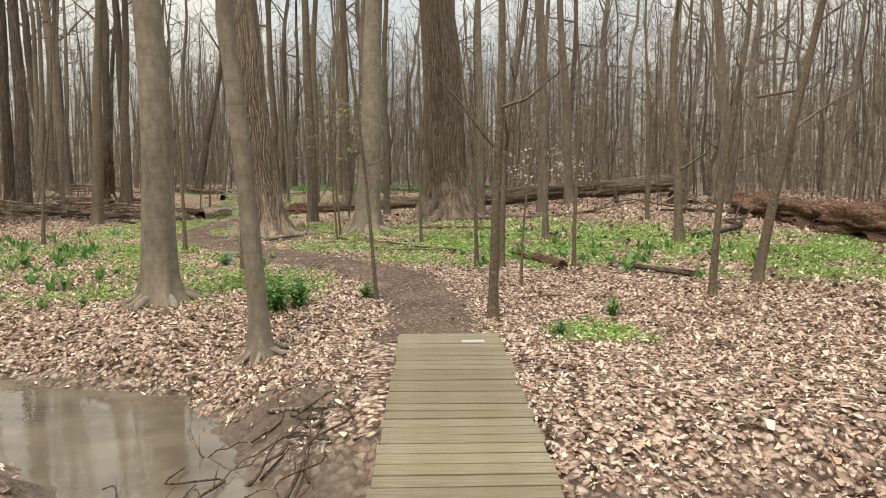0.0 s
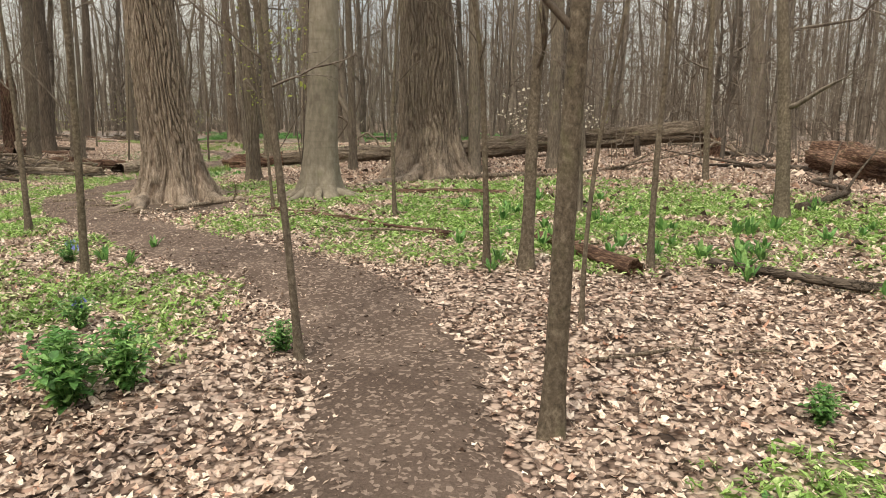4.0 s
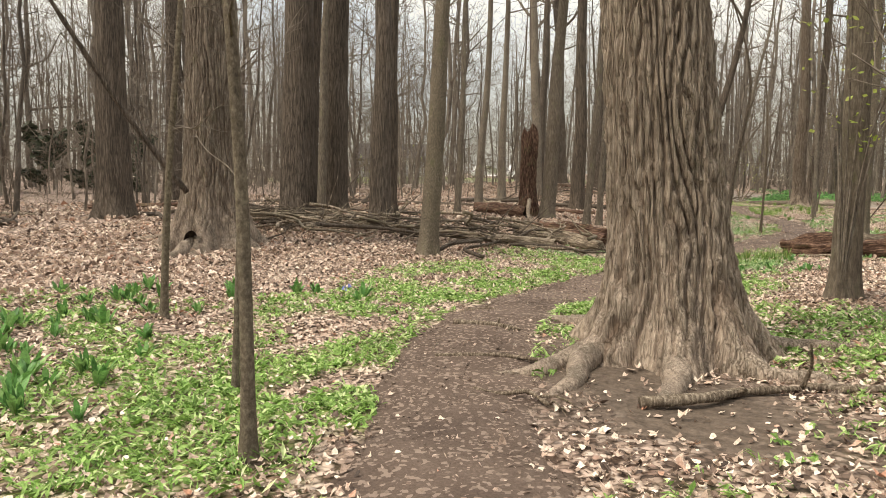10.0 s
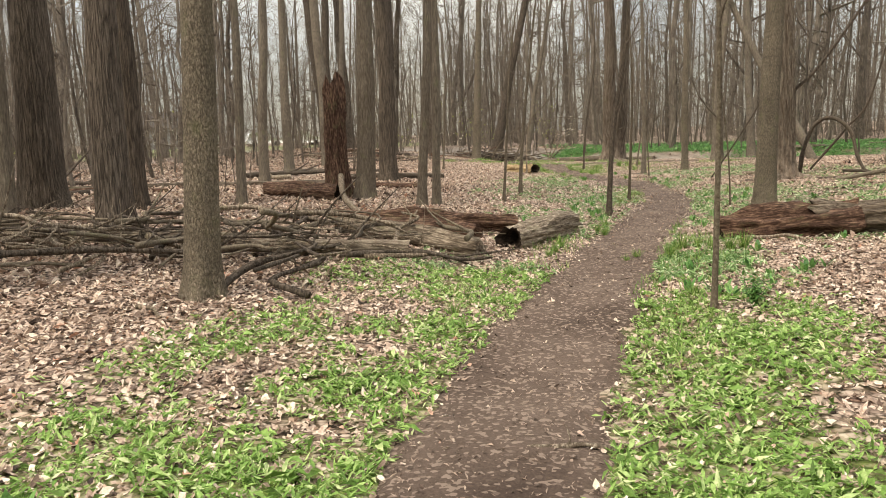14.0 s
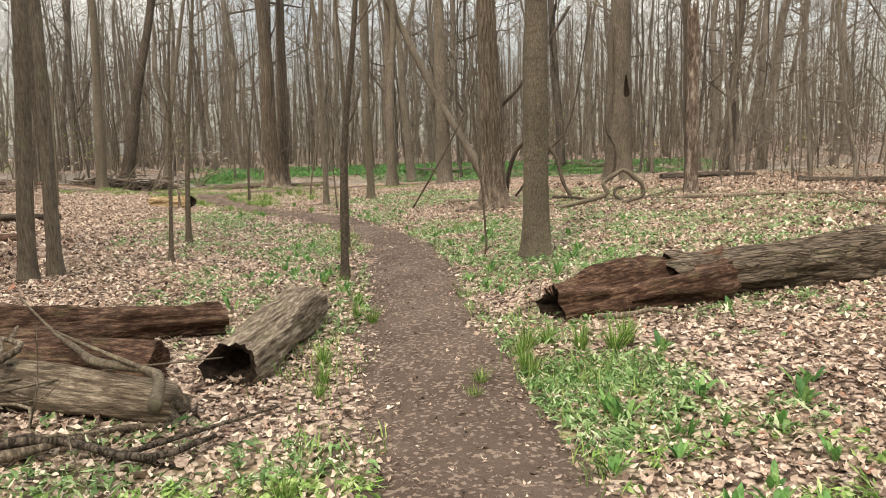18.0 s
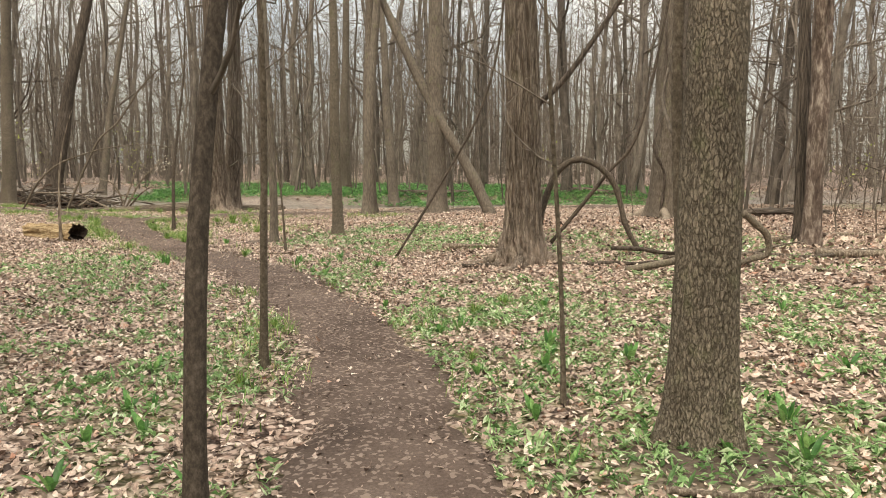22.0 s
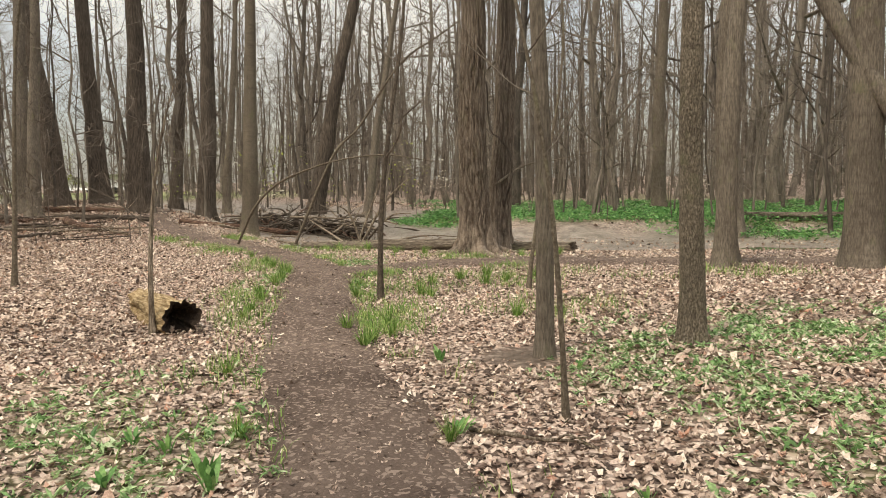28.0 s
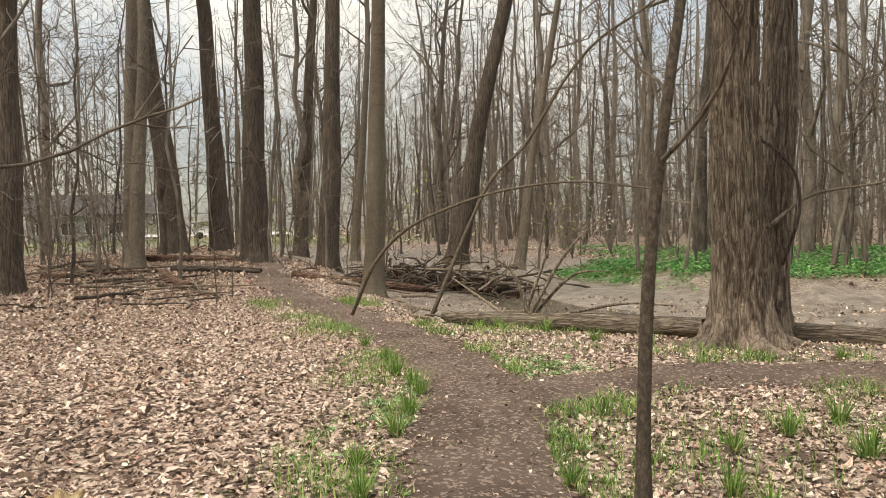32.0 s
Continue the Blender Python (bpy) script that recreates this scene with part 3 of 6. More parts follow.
def bare_soil(x, y):
    g = np.zeros(np.shape(x))
    for cx, cy, rx, ry in BARE:
        g = np.maximum(g, np.clip(1.6 - 1.3 * np.hypot((x - cx) / rx, (y - cy) / ry) + 0.35 * vnoise(x * 4, y * 4), 0, 1))
    edge = near_line(x, y, STREAM)
    return np.maximum(g, np.clip(1.65 - edge / 0.8 + 0.5 * vnoise(x * 2.2, y * 2.2), 0, 1))


at = ground.data.attributes.new("bare", "FLOAT", "POINT")
at.data.foreach_set("value", bare_soil(mx, my).astype(np.float32).ravel())
mud = np.clip(1.9 - near_line(mx, my, CREEK) / 3.4 + 0.4 * vnoise(mx * 0.8, my * 0.8), 0, 1) * (1 - cover(mx, my, GREEN2))
mud = np.maximum(mud, 0.3 * np.clip(1.1 - near_line(mx, my, STREAM) / 1.0 + 0.35 * vnoise(mx * 2, my * 2), 0, 1))
at = ground.data.attributes.new("mud", "FLOAT", "POINT")
at.data.foreach_set("value", np.clip(mud, 0, 1).astype(np.float32).ravel())


def strip(name, line, half, label):
    """A trodden strip of soil that dips under the litter along its uneven edges."""
    line = np.asarray(line)
    d = np.gradient(line, axis=0)
    d /= np.linalg.norm(d, axis=1)[:, None]
    nrm = np.stack([d[:, 1], -d[:, 0]], 1)
    s = np.concatenate([[0], np.cumsum(np.hypot(*np.diff(line, axis=0).T))])
    cols = np.linspace(-1.5, 1.5, 25)
    pos = np.stack([np.interp(np.arange(0, s[-1], 0.12), s, line[:, c]) for c in (0, 1)], 1)
    nn = np.stack([np.interp(np.arange(0, s[-1], 0.12), s, nrm[:, c]) for c in (0, 1)], 1)
    p = pos[:, None] + nn[:, None] * (cols * half)[None, :, None]
    u = np.broadcast_to(cols, p.shape[:2])
    edge = 1 + 0.22 * vnoise(p[..., 0] * 1.6, p[..., 1] * 1.6) + 0.16 * vnoise(p[..., 0] * 6, p[..., 1] * 6)
    z = ground_z(p[..., 0], p[..., 1]) + 0.035 - 0.035 * np.abs(u / edge) ** 2.2 + 0.006 * vnoise(p[..., 0] * 9, p[..., 1] * 9)
    n, m = p.shape[:2]
    geo = Geo()
    a, b = np.meshgrid(np.arange(m - 1), np.arange(n - 1))
    k = (b * m + a).ravel()
    geo.add(np.concatenate([p, z[..., None]], -1).reshape(-1, 3), np.stack([k, k + 1, k + m + 1, k + m], -1))
    tagged(part(name, geo, SOIL), label, "trail", kind="structure")


strip("trail", TRAIL, 0.54, "narrow trodden trail of dark brown bare soil")
strip("trail_fork", FORK, 0.5, "side trail of trodden brown soil beside the creek")


def water(name, x0, x1, y0, y1, z, label):
    """A still sheet of water that shows wherever the bed lies below its level."""
    geo = Geo()
    geo.add([(x0, y0, z), (x1, y0, z), (x1, y1, z), (x0, y1, z)], [(0, 1, 2, 3)])
    tagged(part(name, geo, WATER), label, "water", kind="structure")


water("water_stream", -30, 16, -3, 14.5, -0.545, "shallow brown woodland stream with still water")
water("water_creek", -34, 40, 49, 78, -0.46, "shallow muddy creek reflecting the sky")

# ---- trees ----


def trunk_geo(r, height, lean=(0, 0), bend=0.0, flare=0.5, lobes=5, ridge=0.0, seg=20, seed=0, low=4.5):
    """A trunk: taper, flared and lobed foot, bends, and raised ridges of bark. Returns the mesh and its centre line."""
    rg = np.random.default_rng(seed)
    step = 0.035 if ridge > 0.02 else 0.12
    h = np.concatenate([[-0.25], np.arange(-0.1, low, step), np.linspace(low, height, 14)[1:]])
    h = np.minimum(h, height)
    f = np.clip(h / height, 0, 1)
    taper = 1.0 - 0.25 * np.clip(h / 6, 0, 1) - 0.68 * f ** 1.6
    ph = rg.random(4) * 6.28
    amp = bend * np.clip(h, 0, 3.5)
    cx = lean[0] * h + amp * (np.sin(h * 1.1 + ph[0]) - np.sin(ph[0])) * 0.5 + 0.3 * f * f * np.sin(h * 0.5 + ph[1]) * 2
    cy = lean[1] * h + amp * (np.sin(h * 0.9 + ph[2]) - np.sin(ph[2])) * 0.5 + 0.3 * f * f * np.sin(h * 0.4 + ph[3]) * 2
    th = np.arange(seg) * 2 * np.pi / seg
    T, Hh = np.meshgrid(th, h)
    foot = np.exp(-np.clip(Hh, -0.2, 9) / (0.55 * r + 0.16))
    lob = 0.5 + 0.5 * np.cos(lobes * T + ph[0] + 0.8 * np.sin(2 * T + ph[1]))
    cleft = None
    shape = 1 + flare * foot * (0.45 + 0.9 * lob) + 0.03 * np.sin(3 * T + Hh * 0.7 + ph[2])
    if ridge:
        k = max(6, int(round(2 * np.pi * r / (0.085 if seg > 300 else 0.11))))
        u = T / (2 * np.pi) * k
        deep = 0
        for off, wid, fall in ((0.0, 0.3, 1.0), (3.3, 0.22, 0.8)):
            warp = 1.3 * vnoise(u * 0.5 + off, Hh * 1.1 + off, max(1, k // 2)) + 0.5 * vnoise(u + off, Hh * 3.2 + off, k) + off * 0.13
            w = np.abs(((u + warp) % 1.0) - 0.5) * 2
            deep = np.maximum(deep, fall * np.exp(-((1 - w) / wid) ** 2) * (0.8 + 0.35 * vnoise(u + off, Hh * 4 + off, k)))
        plate = 0.34 * vnoise(u * 2, Hh * 13, 2 * k) + 0.26 * vnoise(u * 3, Hh * 27, 3 * k)
        shape = shape + ridge / r * (0.35 + plate - deep)
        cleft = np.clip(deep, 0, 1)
    else:
        shape = shape + 0.03 * vnoise(T * 1.27 * 3, Hh * 3, 8) + 0.03 * vnoise(T * 1.27, Hh * 1.1 + seed, 8)
    geo = Geo()
    line = np.stack([cx, cy, h], 1)
    R = (r * taper)[:, None] * shape
    v = np.stack([cx[:, None] + R * np.cos(T), cy[:, None] + R * np.sin(T), Hh], -1)
    n = len(h)
    i = np.arange(n - 1)[:, None] * seg
    j = np.arange(seg)[None]
    q = np.stack([i + j, i + (j + 1) % seg, i + seg + (j + 1) % seg, i + seg + j], -1).reshape(-1, 4)
    geo.add(v.reshape(-1, 3), q)
    geo.cleft = cleft
    return geo, line, r * taper


def limbs(geo, line, radii, rg, start, count, length, up=0.5, twigs=5, seg=5, each=None):
    """Bare limbs with branches and twigs, spread over the trunk above a height; each: takes every limb's own mesh."""
    top = line[-1, 2]
    for c in range(count):
        fine = geo
        if each is not None:
            geo, fine = Geo(), Geo()
            each.append((geo, fine))
        z = start + (top - start) * (c + rg.random()) / count
        p0 = np.array([np.interp(z, line[:, 2], line[:, k]) for k in (0, 1, 2)])
        r0 = np.interp(z, line[:, 2], radii) * (0.3 + 0.25 * rg.random())
        a = rg.random() * 6.28
        ln = length * (1.15 - 0.7 * (z - start) / max(top - start, 1)) * (0.6 + 0.6 * rg.random())
        d = np.array([np.cos(a), np.sin(a), 0.25 + up * rg.random()])
        pts = [p0]
        m = 6 if seg > 3 else 3
        for s in range(m):
            d = d + rg.normal(0, 0.16, 3) * (1 if seg > 3 else 1.5) + (0, 0, 0.42 / m)
            d /= np.linalg.norm(d)
            pts.append(pts[-1] + d * ln / m)
        pts = np.array(pts)
        tube(geo, pts, np.linspace(r0, max(0.004, r0 * 0.12), m + 1), seg)
        for b in range(twigs):
            s = rg.uniform(0.2 * m, m - 0.2)
            i = int(s)
            q0 = pts[i] + (pts[i + 1] - pts[i]) * (s % 1)
            e = pts[i + 1] - pts[i]
            e = e / np.linalg.norm(e) + rg.normal(0, 0.55, 3) + (0, 0, 0.15)
            e /= np.linalg.norm(e)
            l2 = ln * rg.uniform(0.2, 0.45)
            if seg <= 3:
                tube(geo, [q0, q0 + e * l2], np.array([0.3, 0.06]) * r0 * (1.2 - 0.75 * s / m) + 0.002, 3)
                continue
            w = [q0, q0 + e * l2 * 0.5 + rg.normal(0, 0.04, 3) * l2, q0 + e * l2 + (0, 0, 0.1 * l2)]
            tube(fine, w, np.array([0.32, 0.2, 0.06]) * r0 * (1.2 - 0.75 * s / m) + 0.002, 3)
            for k in range(2):
                m0 = w[1] + (w[2] - w[1]) * rg.random()
                f = e + rg.normal(0, 0.6, 3)
                tube(fine, [m0, m0 + f * l2 * 0.35], [0.06 * r0 + 0.002, 0.0015], 3)


KINDS = {
    "oak": ("oak_tree", OAK, "massive old oak with deeply furrowed brown bark", 0.042, 0.75, 7),
    "furrow": ("tree", FURROW, "broad tree with furrowed gray-brown bark", 0.032, 0.6, 7),
    "dark": ("tree", DARK, "tall straight tree with dark furrowed bark", 0.0, 0.35, 5),
    "gray": ("tree", GRAY, "slender bare tree with gray-brown bark", 0.0, 0.4, 5),
    "beech": ("beech_tree", BEECH, "beech with smooth gray bark and exposed roots", 0.0, 0.75, 6),
    "scaly": ("tree", SCALY, "straight tree with flaky gray bark", 0.008, 0.4, 5),
}
_seed = [100]


def tree(kind, x, y, dia, lx=0.0, ly=0.0, height=None, label="", flare=None, bend=0.018, start=None, segs=None, roots=0):
    name, material, text, ridge, fl, lobes = KINDS[kind]
    _seed[0] += 1
    rg = np.random.default_rng(_seed[0])
    height = height or float(np.clip(9 + 26 * dia + rg.uniform(-1, 2), 10, 27))
    root = empty(name, x, y, gz(x, y))
    r = dia / 2 * 1.04
    seg = segs or (220 if kind in ("oak", "furrow") and dia > 0.7 else 120 if kind in ("oak", "furrow") else (72 if kind == "scaly" else (32 if dia > 0.25 else 18)))
    lx, ly = float(np.clip(lx, -0.22, 0.22)), float(np.clip(ly, -0.22, 0.22))
    geo, line, radii = trunk_geo(r, height, (lx, ly), bend, fl if flare is None else flare, lobes, ridge, seg, _seed[0])
    trunk = part("trunk", geo, material, root)
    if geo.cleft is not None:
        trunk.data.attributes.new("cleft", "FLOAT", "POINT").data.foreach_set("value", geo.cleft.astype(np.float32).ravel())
    for k in range(roots):
        a = 6.283 * (k + rg.uniform(-0.25, 0.25)) / roots
        ln = r * rg.uniform(1.5, 2.8) + 0.3
        g = Geo()
        pts = [(np.cos(a) * r * 0.6, np.sin(a) * r * 0.6, 0.28 * r + 0.12)]
        for f in (0.35, 0.65, 1.0):
            a += rg.normal(0, 0.22)
            px, py = np.cos(a) * (r + ln * f), np.sin(a) * (r + ln * f)
            pts.append((px, py, gz(x + px, y + py) - root.location.z + 0.05 * r * (1 - f) + 0.035 - 0.06 * f))
        pts = curve(pts, 12)
        tube(g, pts, np.linspace(0.3 * r, 0.06 * r + 0.006, 12) * (1 + 0.1 * rg.normal(0, 1, 12)), 8, cap=True)
        part("root", g, {"beech": BEECH, "oak": OAK, "furrow": FURROW}.get(kind, ROOTBARK), root)
    crown = Geo()
    limbs(crown, line, radii, rg, start or height * 0.42, int(6 + 10 * min(dia, 0.8)), 1.6 + 4.5 * min(dia, 0.9), twigs=5)
    tagged(part("crown", crown, TWIG, root, "bare spring branches and twigs"), kind="stuff")
    tagged(root, label or text, "tree")
    return root


def sapling(x, y, dia, lx=0.0, ly=0.0, height=None, bend=0.03, label="thin bare sapling with brown bark", twigs=7, bark=None):
    _seed[0] += 1
    rg = np.random.default_rng(_seed[0])
    height = height or float(np.clip(2.5 + 55 * dia, 3.2, 9))
    root = empty("sapling", x, y, gz(x, y))
    geo, line, radii = trunk_geo(dia / 2 * 1.08, height, (lx, ly), bend, 0.6, 4, 0.0, 12, _seed[0], low=min(3.5, height - 0.3))
    part("stem", geo, bark or SAPLING, root)
    each = []
    limbs(None, line, radii, rg, min(1.3, height * 0.4), twigs, 0.5 + 6 * dia, 0.6, 4, 4, each)
    for b, fine in each:
        tagged(part("spray", fine, TWIG, part("branch", b, TWIG, root)), kind="stuff")
    tagged(root, label, "sapling", "saplings along the trail")
    return root

# trees and saplings, placed along the walk
tree("beech", -3.34, 9.5, 0.41, 0.0, 0.0, roots=8)
tree("beech", -1.6, 7.4, 0.195, -0.05, -0.01, roots=9)
tree("oak", -3.65, 17.75, 0.86, -0.06, -0.02, segs=400, roots=7, label="massive oak with deeply furrowed bark beside the trail")
tree("beech", -1.16, 17.4, 0.53, 0.04, 0.0, roots=9)
tree("furrow", 0.9, 20.35, 1.2, -0.05, 0.0, roots=3, label="massive old tree with deeply furrowed brown bark")
tree("gray", -3.0, 21.3, 0.29, -0.01, 0.0)
sapling(0.89, 8.3, 0.105, 0.03, -0.01)
sapling(-0.53, 9.55, 0.047, -0.06, 0.0)
sapling(1.38, 11.75, 0.115, 0.05, 0.0)
sapling(1.0, 11.75, 0.055, -0.03, 0.0)
sapling(-2.83, 11.85, 0.068, 0.02, 0.0)
sapling(5.18, 14.01, 0.164, -0.03, 0.02)
sapling(2.57, 11.60, 0.057, -0.02, 0.01)
sapling(1.47, 9.95, 0.033, -0.01, 0.00)
sapling(5.71, 17.62, 0.099, -0.02, 0.01)
tree("gray", 2.70, 14.93, 0.12, -0.01, 0.00)
tree("gray", 3.76, 21.30, 0.28, -0.02, 0.01)
tree("gray", 1.83, 20.37, 0.25, -0.02, 0.00)
tree("gray", -0.91, 23.40, 0.20, -0.01, -0.00)
tree("gray", 13.95, 31.81, 0.57, -0.07, 0.04)
tree("gray", 5.53, 25.82, 0.33, -0.05, 0.01)
tree("gray", 3.68, 21.04, 0.23, -0.00, 0.00)
sapling(3.94, 9.38, 0.089, 0.03, -0.01)
sapling(4.98, 10.29, 0.135, 0.13, -0.06)
tree("furrow", -12.7, 19.75, 0.95, 0.01, 0.01, flare=0.8, roots=4, label="old furrowed tree with a pale worn foot and a small hollow")
tree("scaly", -9.41, 21.76, 0.31, 0.04, 0.03)
tree("gray", -11.83, 30.07, 0.39, 0.05, 0.02)
sapling(-4.52, 14.32, 0.066, 0.0, 0.01)
tree("dark", -14.55, 23.31, 0.78, 0.01, 0.01)
tree("dark", -18.62, 21.12, 0.79, 0.00, 0.01)
tree("dark", -28.65, 28.85, 0.73, 0.01, 0.02)
tree("dark", -15.84, 24.53, 0.71, 0.03, 0.04)
tree("gray", -13.96, 23.47, 0.20, 0.03, 0.04)
tree("dark", -16.06, 25.86, 0.71, 0.02, 0.02)
tree("dark", -12.70, 24.07, 0.46, 0.01, 0.01)
tree("dark", -14.31, 26.18, 0.35, 0.03, 0.02)
tree("gray", -13.22, 27.70, 0.17, 0.03, 0.02)
tree("gray", -17.61, 34.91, 0.30, 0.03, 0.02)
tree("gray", -21.17, 41.93, 0.40, 0.01, 0.01)
tree("gray", -22.20, 47.07, 0.58, -0.04, -0.02)
tree("dark", -14.3, 36.6, 0.51, 0.00, 0.00)
tree("gray", -10.2, 30.0, 0.16, 0.01, 0.00)
tree("furrow", -9.23, 48.75, 0.56, -0.01, 0.0, flare=0.7, roots=6, label="twin-stemmed tree on the creek bank")
tree("furrow", -9.0, 49.9, 0.46, 0.04, 0.01, label="second stem of the twin tree on the creek bank")
sapling(-6.69, 29.38, 0.085, 0.035, 0.0, bend=0.075, bark=DARKSAP, label="crooked dark sapling beside the trail")
tree("gray", -10.31, 29.45, 0.18, 0.06, 0.02)
sapling(-9.02, 30.79, 0.053, 0.07, 0.01)
tree("scaly", -4.1, 30.1, 0.335, 0.0, 0.0)
tree("furrow", -3.33, 36.6, 0.5, -0.01, 0.0, label="tree with dark furrowed bark and mossy foot", roots=4)
tree("gray", 2.25, 43.3, 0.82, 0.0, 0.0, label="broad tree with a dark hollow in its trunk", roots=5)
tree("dark", 1.79, 37.51, 0.23, -0.02, 0.02)
tree("gray", -7.13, 41.1, 0.15, 0.0, 0.0)
sapling(-6.83, 39.5, 0.035, -0.05, -0.00)
tree("scaly", -5.86, 41.6, 0.21, -0.02, 0.0)
tree("gray", -4.80, 47.51, 0.32, -0.01, 0.00)
tree("gray", -2.98, 46.8, 0.52, -0.01, 0.00)
tree("gray", -4.94, 46.78, 0.30, 0.04, -0.00)
tree("gray", -3.14, 57.65, 0.43, -0.07, 0.01)
sapling(-6.63, 32.08, 0.055, 0.02, 0.0, bend=0.05)
sapling(-4.66, 30.8, 0.030, -0.02, 0.01)
sapling(-4.04, 30.40, 0.072, -0.02, 0.02)
tree("scaly", -17.1, 54.2, 0.45, 0.04, 0.02)
tree("dark", -21.76, 59.45, 0.68, 0.04, 0.02)
tree("dark", -24.59, 59.47, 0.86, 0.02, 0.01)
tree("dark", -29.86, 63.80, 0.87, -0.03, -0.03)
tree("dark", -30.43, 61.81, 0.96, -0.07, -0.06)
tree("gray", -26.51, 56.18, 0.46, 0.05, 0.04)
tree("dark", -27.26, 65.67, 0.59, 0.07, 0.05)
tree("gray", -25.33, 67.00, 0.41, 0.07, 0.04)
sapling(-9.56, 43.85, 0.07, 0.01, 0.00, bark=DARKSAP)
sapling(-15.09, 43.57, 0.068, 0.05, 0.05)
sapling(-11.1, 41.2, 0.05, 0.0, 0.01, height=2.5, bend=0.07, twigs=3, bark=DEADWOOD, label="crooked pale dead stem beside the hollow log")
tree("gray", -4.96, 66.69, 0.57, 0.01, -0.00)
tree("dark", -24.22, 50.53, 0.55, 0.02, 0.03)
tree("gray", -28.22, 57.64, 0.57, 0.02, 0.02)
sapling(-7.71, 44.68, 0.050, 0.09, -0.00)
sapling(-4.92, 22.63, 0.046, 0.00, -0.00)
sapling(-8.10, 16.02, 0.069, 0.02, 0.04)
sapling(0.12, 15.02, 0.050, -0.04, 0.00)
sapling(-1.71, 16.60, 0.050, -0.05, -0.01)
sapling(-1.74, 16.09, 0.041, -0.05, -0.01)
sapling(-5.6, 15.03, 0.04, 0.02, 0.02)
sapling(-9.19, 32.83, 0.079, 0.03, 0.01)
tree("dark", -17.8, 60.5, 0.62, 0.19, 0.08)
tree("gray", -16.1, 61.6, 0.33, 0.15, 0.06)

# ---- far woods and undergrowth ----


def strip_twig(geo, p0, p1, p2, w, rg):
    """A thin bent twig as a flat sliver."""
    side = np.cross(p2 - p0, rg.normal(0, 1, 3))
    side *= w / (np.linalg.norm(side) + 1e-9)
    geo.add([p0 - side, p0 + side, p1 + side * 0.7, p1 - side * 0.7, p2], [(0, 1, 2, 3)], [(3, 2, 4)])


def template(seed, dia, height, count, length, twigs, low, seg=6):
    """A bare tree for the distance: a crooked leaning trunk, curved limbs and slivers of twigs."""
    rg = np.random.default_rng(seed)
    h = np.linspace(-0.3, height, 11)
    wob = 0.11 * height / 11
    ln = np.stack([np.cumsum(rg.normal(0, wob, 11)) + rg.normal(0, 0.055) * h, np.cumsum(rg.normal(0, wob, 11)) + rg.normal(0, 0.055) * h, h], 1)
    ln[:, :2] -= ln[0, :2]
    rad = dia / 2 * (1.05 - 0.9 * np.clip(h / height, 0, 1) ** 1.2)
    rad[0] *= 1.4
    geo = Geo()
    tube(geo, ln, rad, seg)
    for c in range(count):
        z = height * (low + (0.97 - low) * (c + rg.random()) / count)
        p0 = np.array([np.interp(z, h, ln[:, k]) for k in range(3)])
        r0 = np.interp(z, h, rad) * rg.uniform(0.3, 0.6) + 0.006
        a = rg.uniform(0, 6.283)
        d = np.array([np.cos(a), np.sin(a), rg.uniform(0.1, 1.3)])
        d *= length * rg.uniform(0.5, 1.2) * (1.1 - 0.5 * z / height) / np.linalg.norm(d)
        p1 = p0 + d * 0.5 + rg.normal(0, 0.07, 3) * length
        p2 = p0 + d + np.array([0, 0, 0.25 * length]) + rg.normal(0, 0.1, 3) * length
        if seg > 4:
            tube(geo, [p0, p1, p2], [r0, r0 * 0.6, 0.008], 3)
        else:
            strip_twig(geo, p0, p1, p2, r0, rg)
        for k in range(twigs):
            f = rg.uniform(0.15, 0.95)
            q = p0 + (p1 - p0) * f * 2 if f < 0.5 else p1 + (p2 - p1) * (f * 2 - 1)
            e = (p2 - p0) * 0.25 + rg.normal(0, 0.27, 3) * length
            strip_twig(geo, q, q + e * 0.5 + rg.normal(0, 0.04, 3) * length, q + e, 0.008 + 0.2 * r0, rg)
    return geo.arrays()


def grove(name, temps, xs, ys, scales, material, label, category):
    geo = Geo()
    zs = ground_z(xs, ys)
    for x, y, z, s in zip(xs, ys, zs, scales):
        v, q, t = temps[rng.integers(len(temps))]
        a = rng.random() * 6.28
        c, d = np.cos(a), np.sin(a)
        w = np.stack([(v[:, 0] * c - v[:, 1] * d) * s + x, (v[:, 0] * d + v[:, 1] * c) * s + y, v[:, 2] * s + z], 1)
        geo.add(w, q, t)
    tagged(part(name, geo, material), label, category, kind="stuff")


VIEW = [(0, -2), *[tuple(p) for p in TRAIL[:180:4]]]


def scatter_far(n, near, far):
    """Random places whose distance from the walk lies between near and far, thinner far away."""
    x = rng.uniform(-100, 85, n * 8)
    y = rng.uniform(-45, 150, n * 8)
    d = near_line(x, y, VIEW)
    ok = (d > near) & (d < far) & (rng.random(n * 8) < np.clip(22 / d, 0.12, 1)) & (near_line(x, y, CREEK) > 2.0) & (np.hypot(x + 66, y - 96) > 20) & (near_line(x, y, [(-18, 52), (-62, 92)]) > 0.8)
    return x[ok][:n], y[ok][:n]


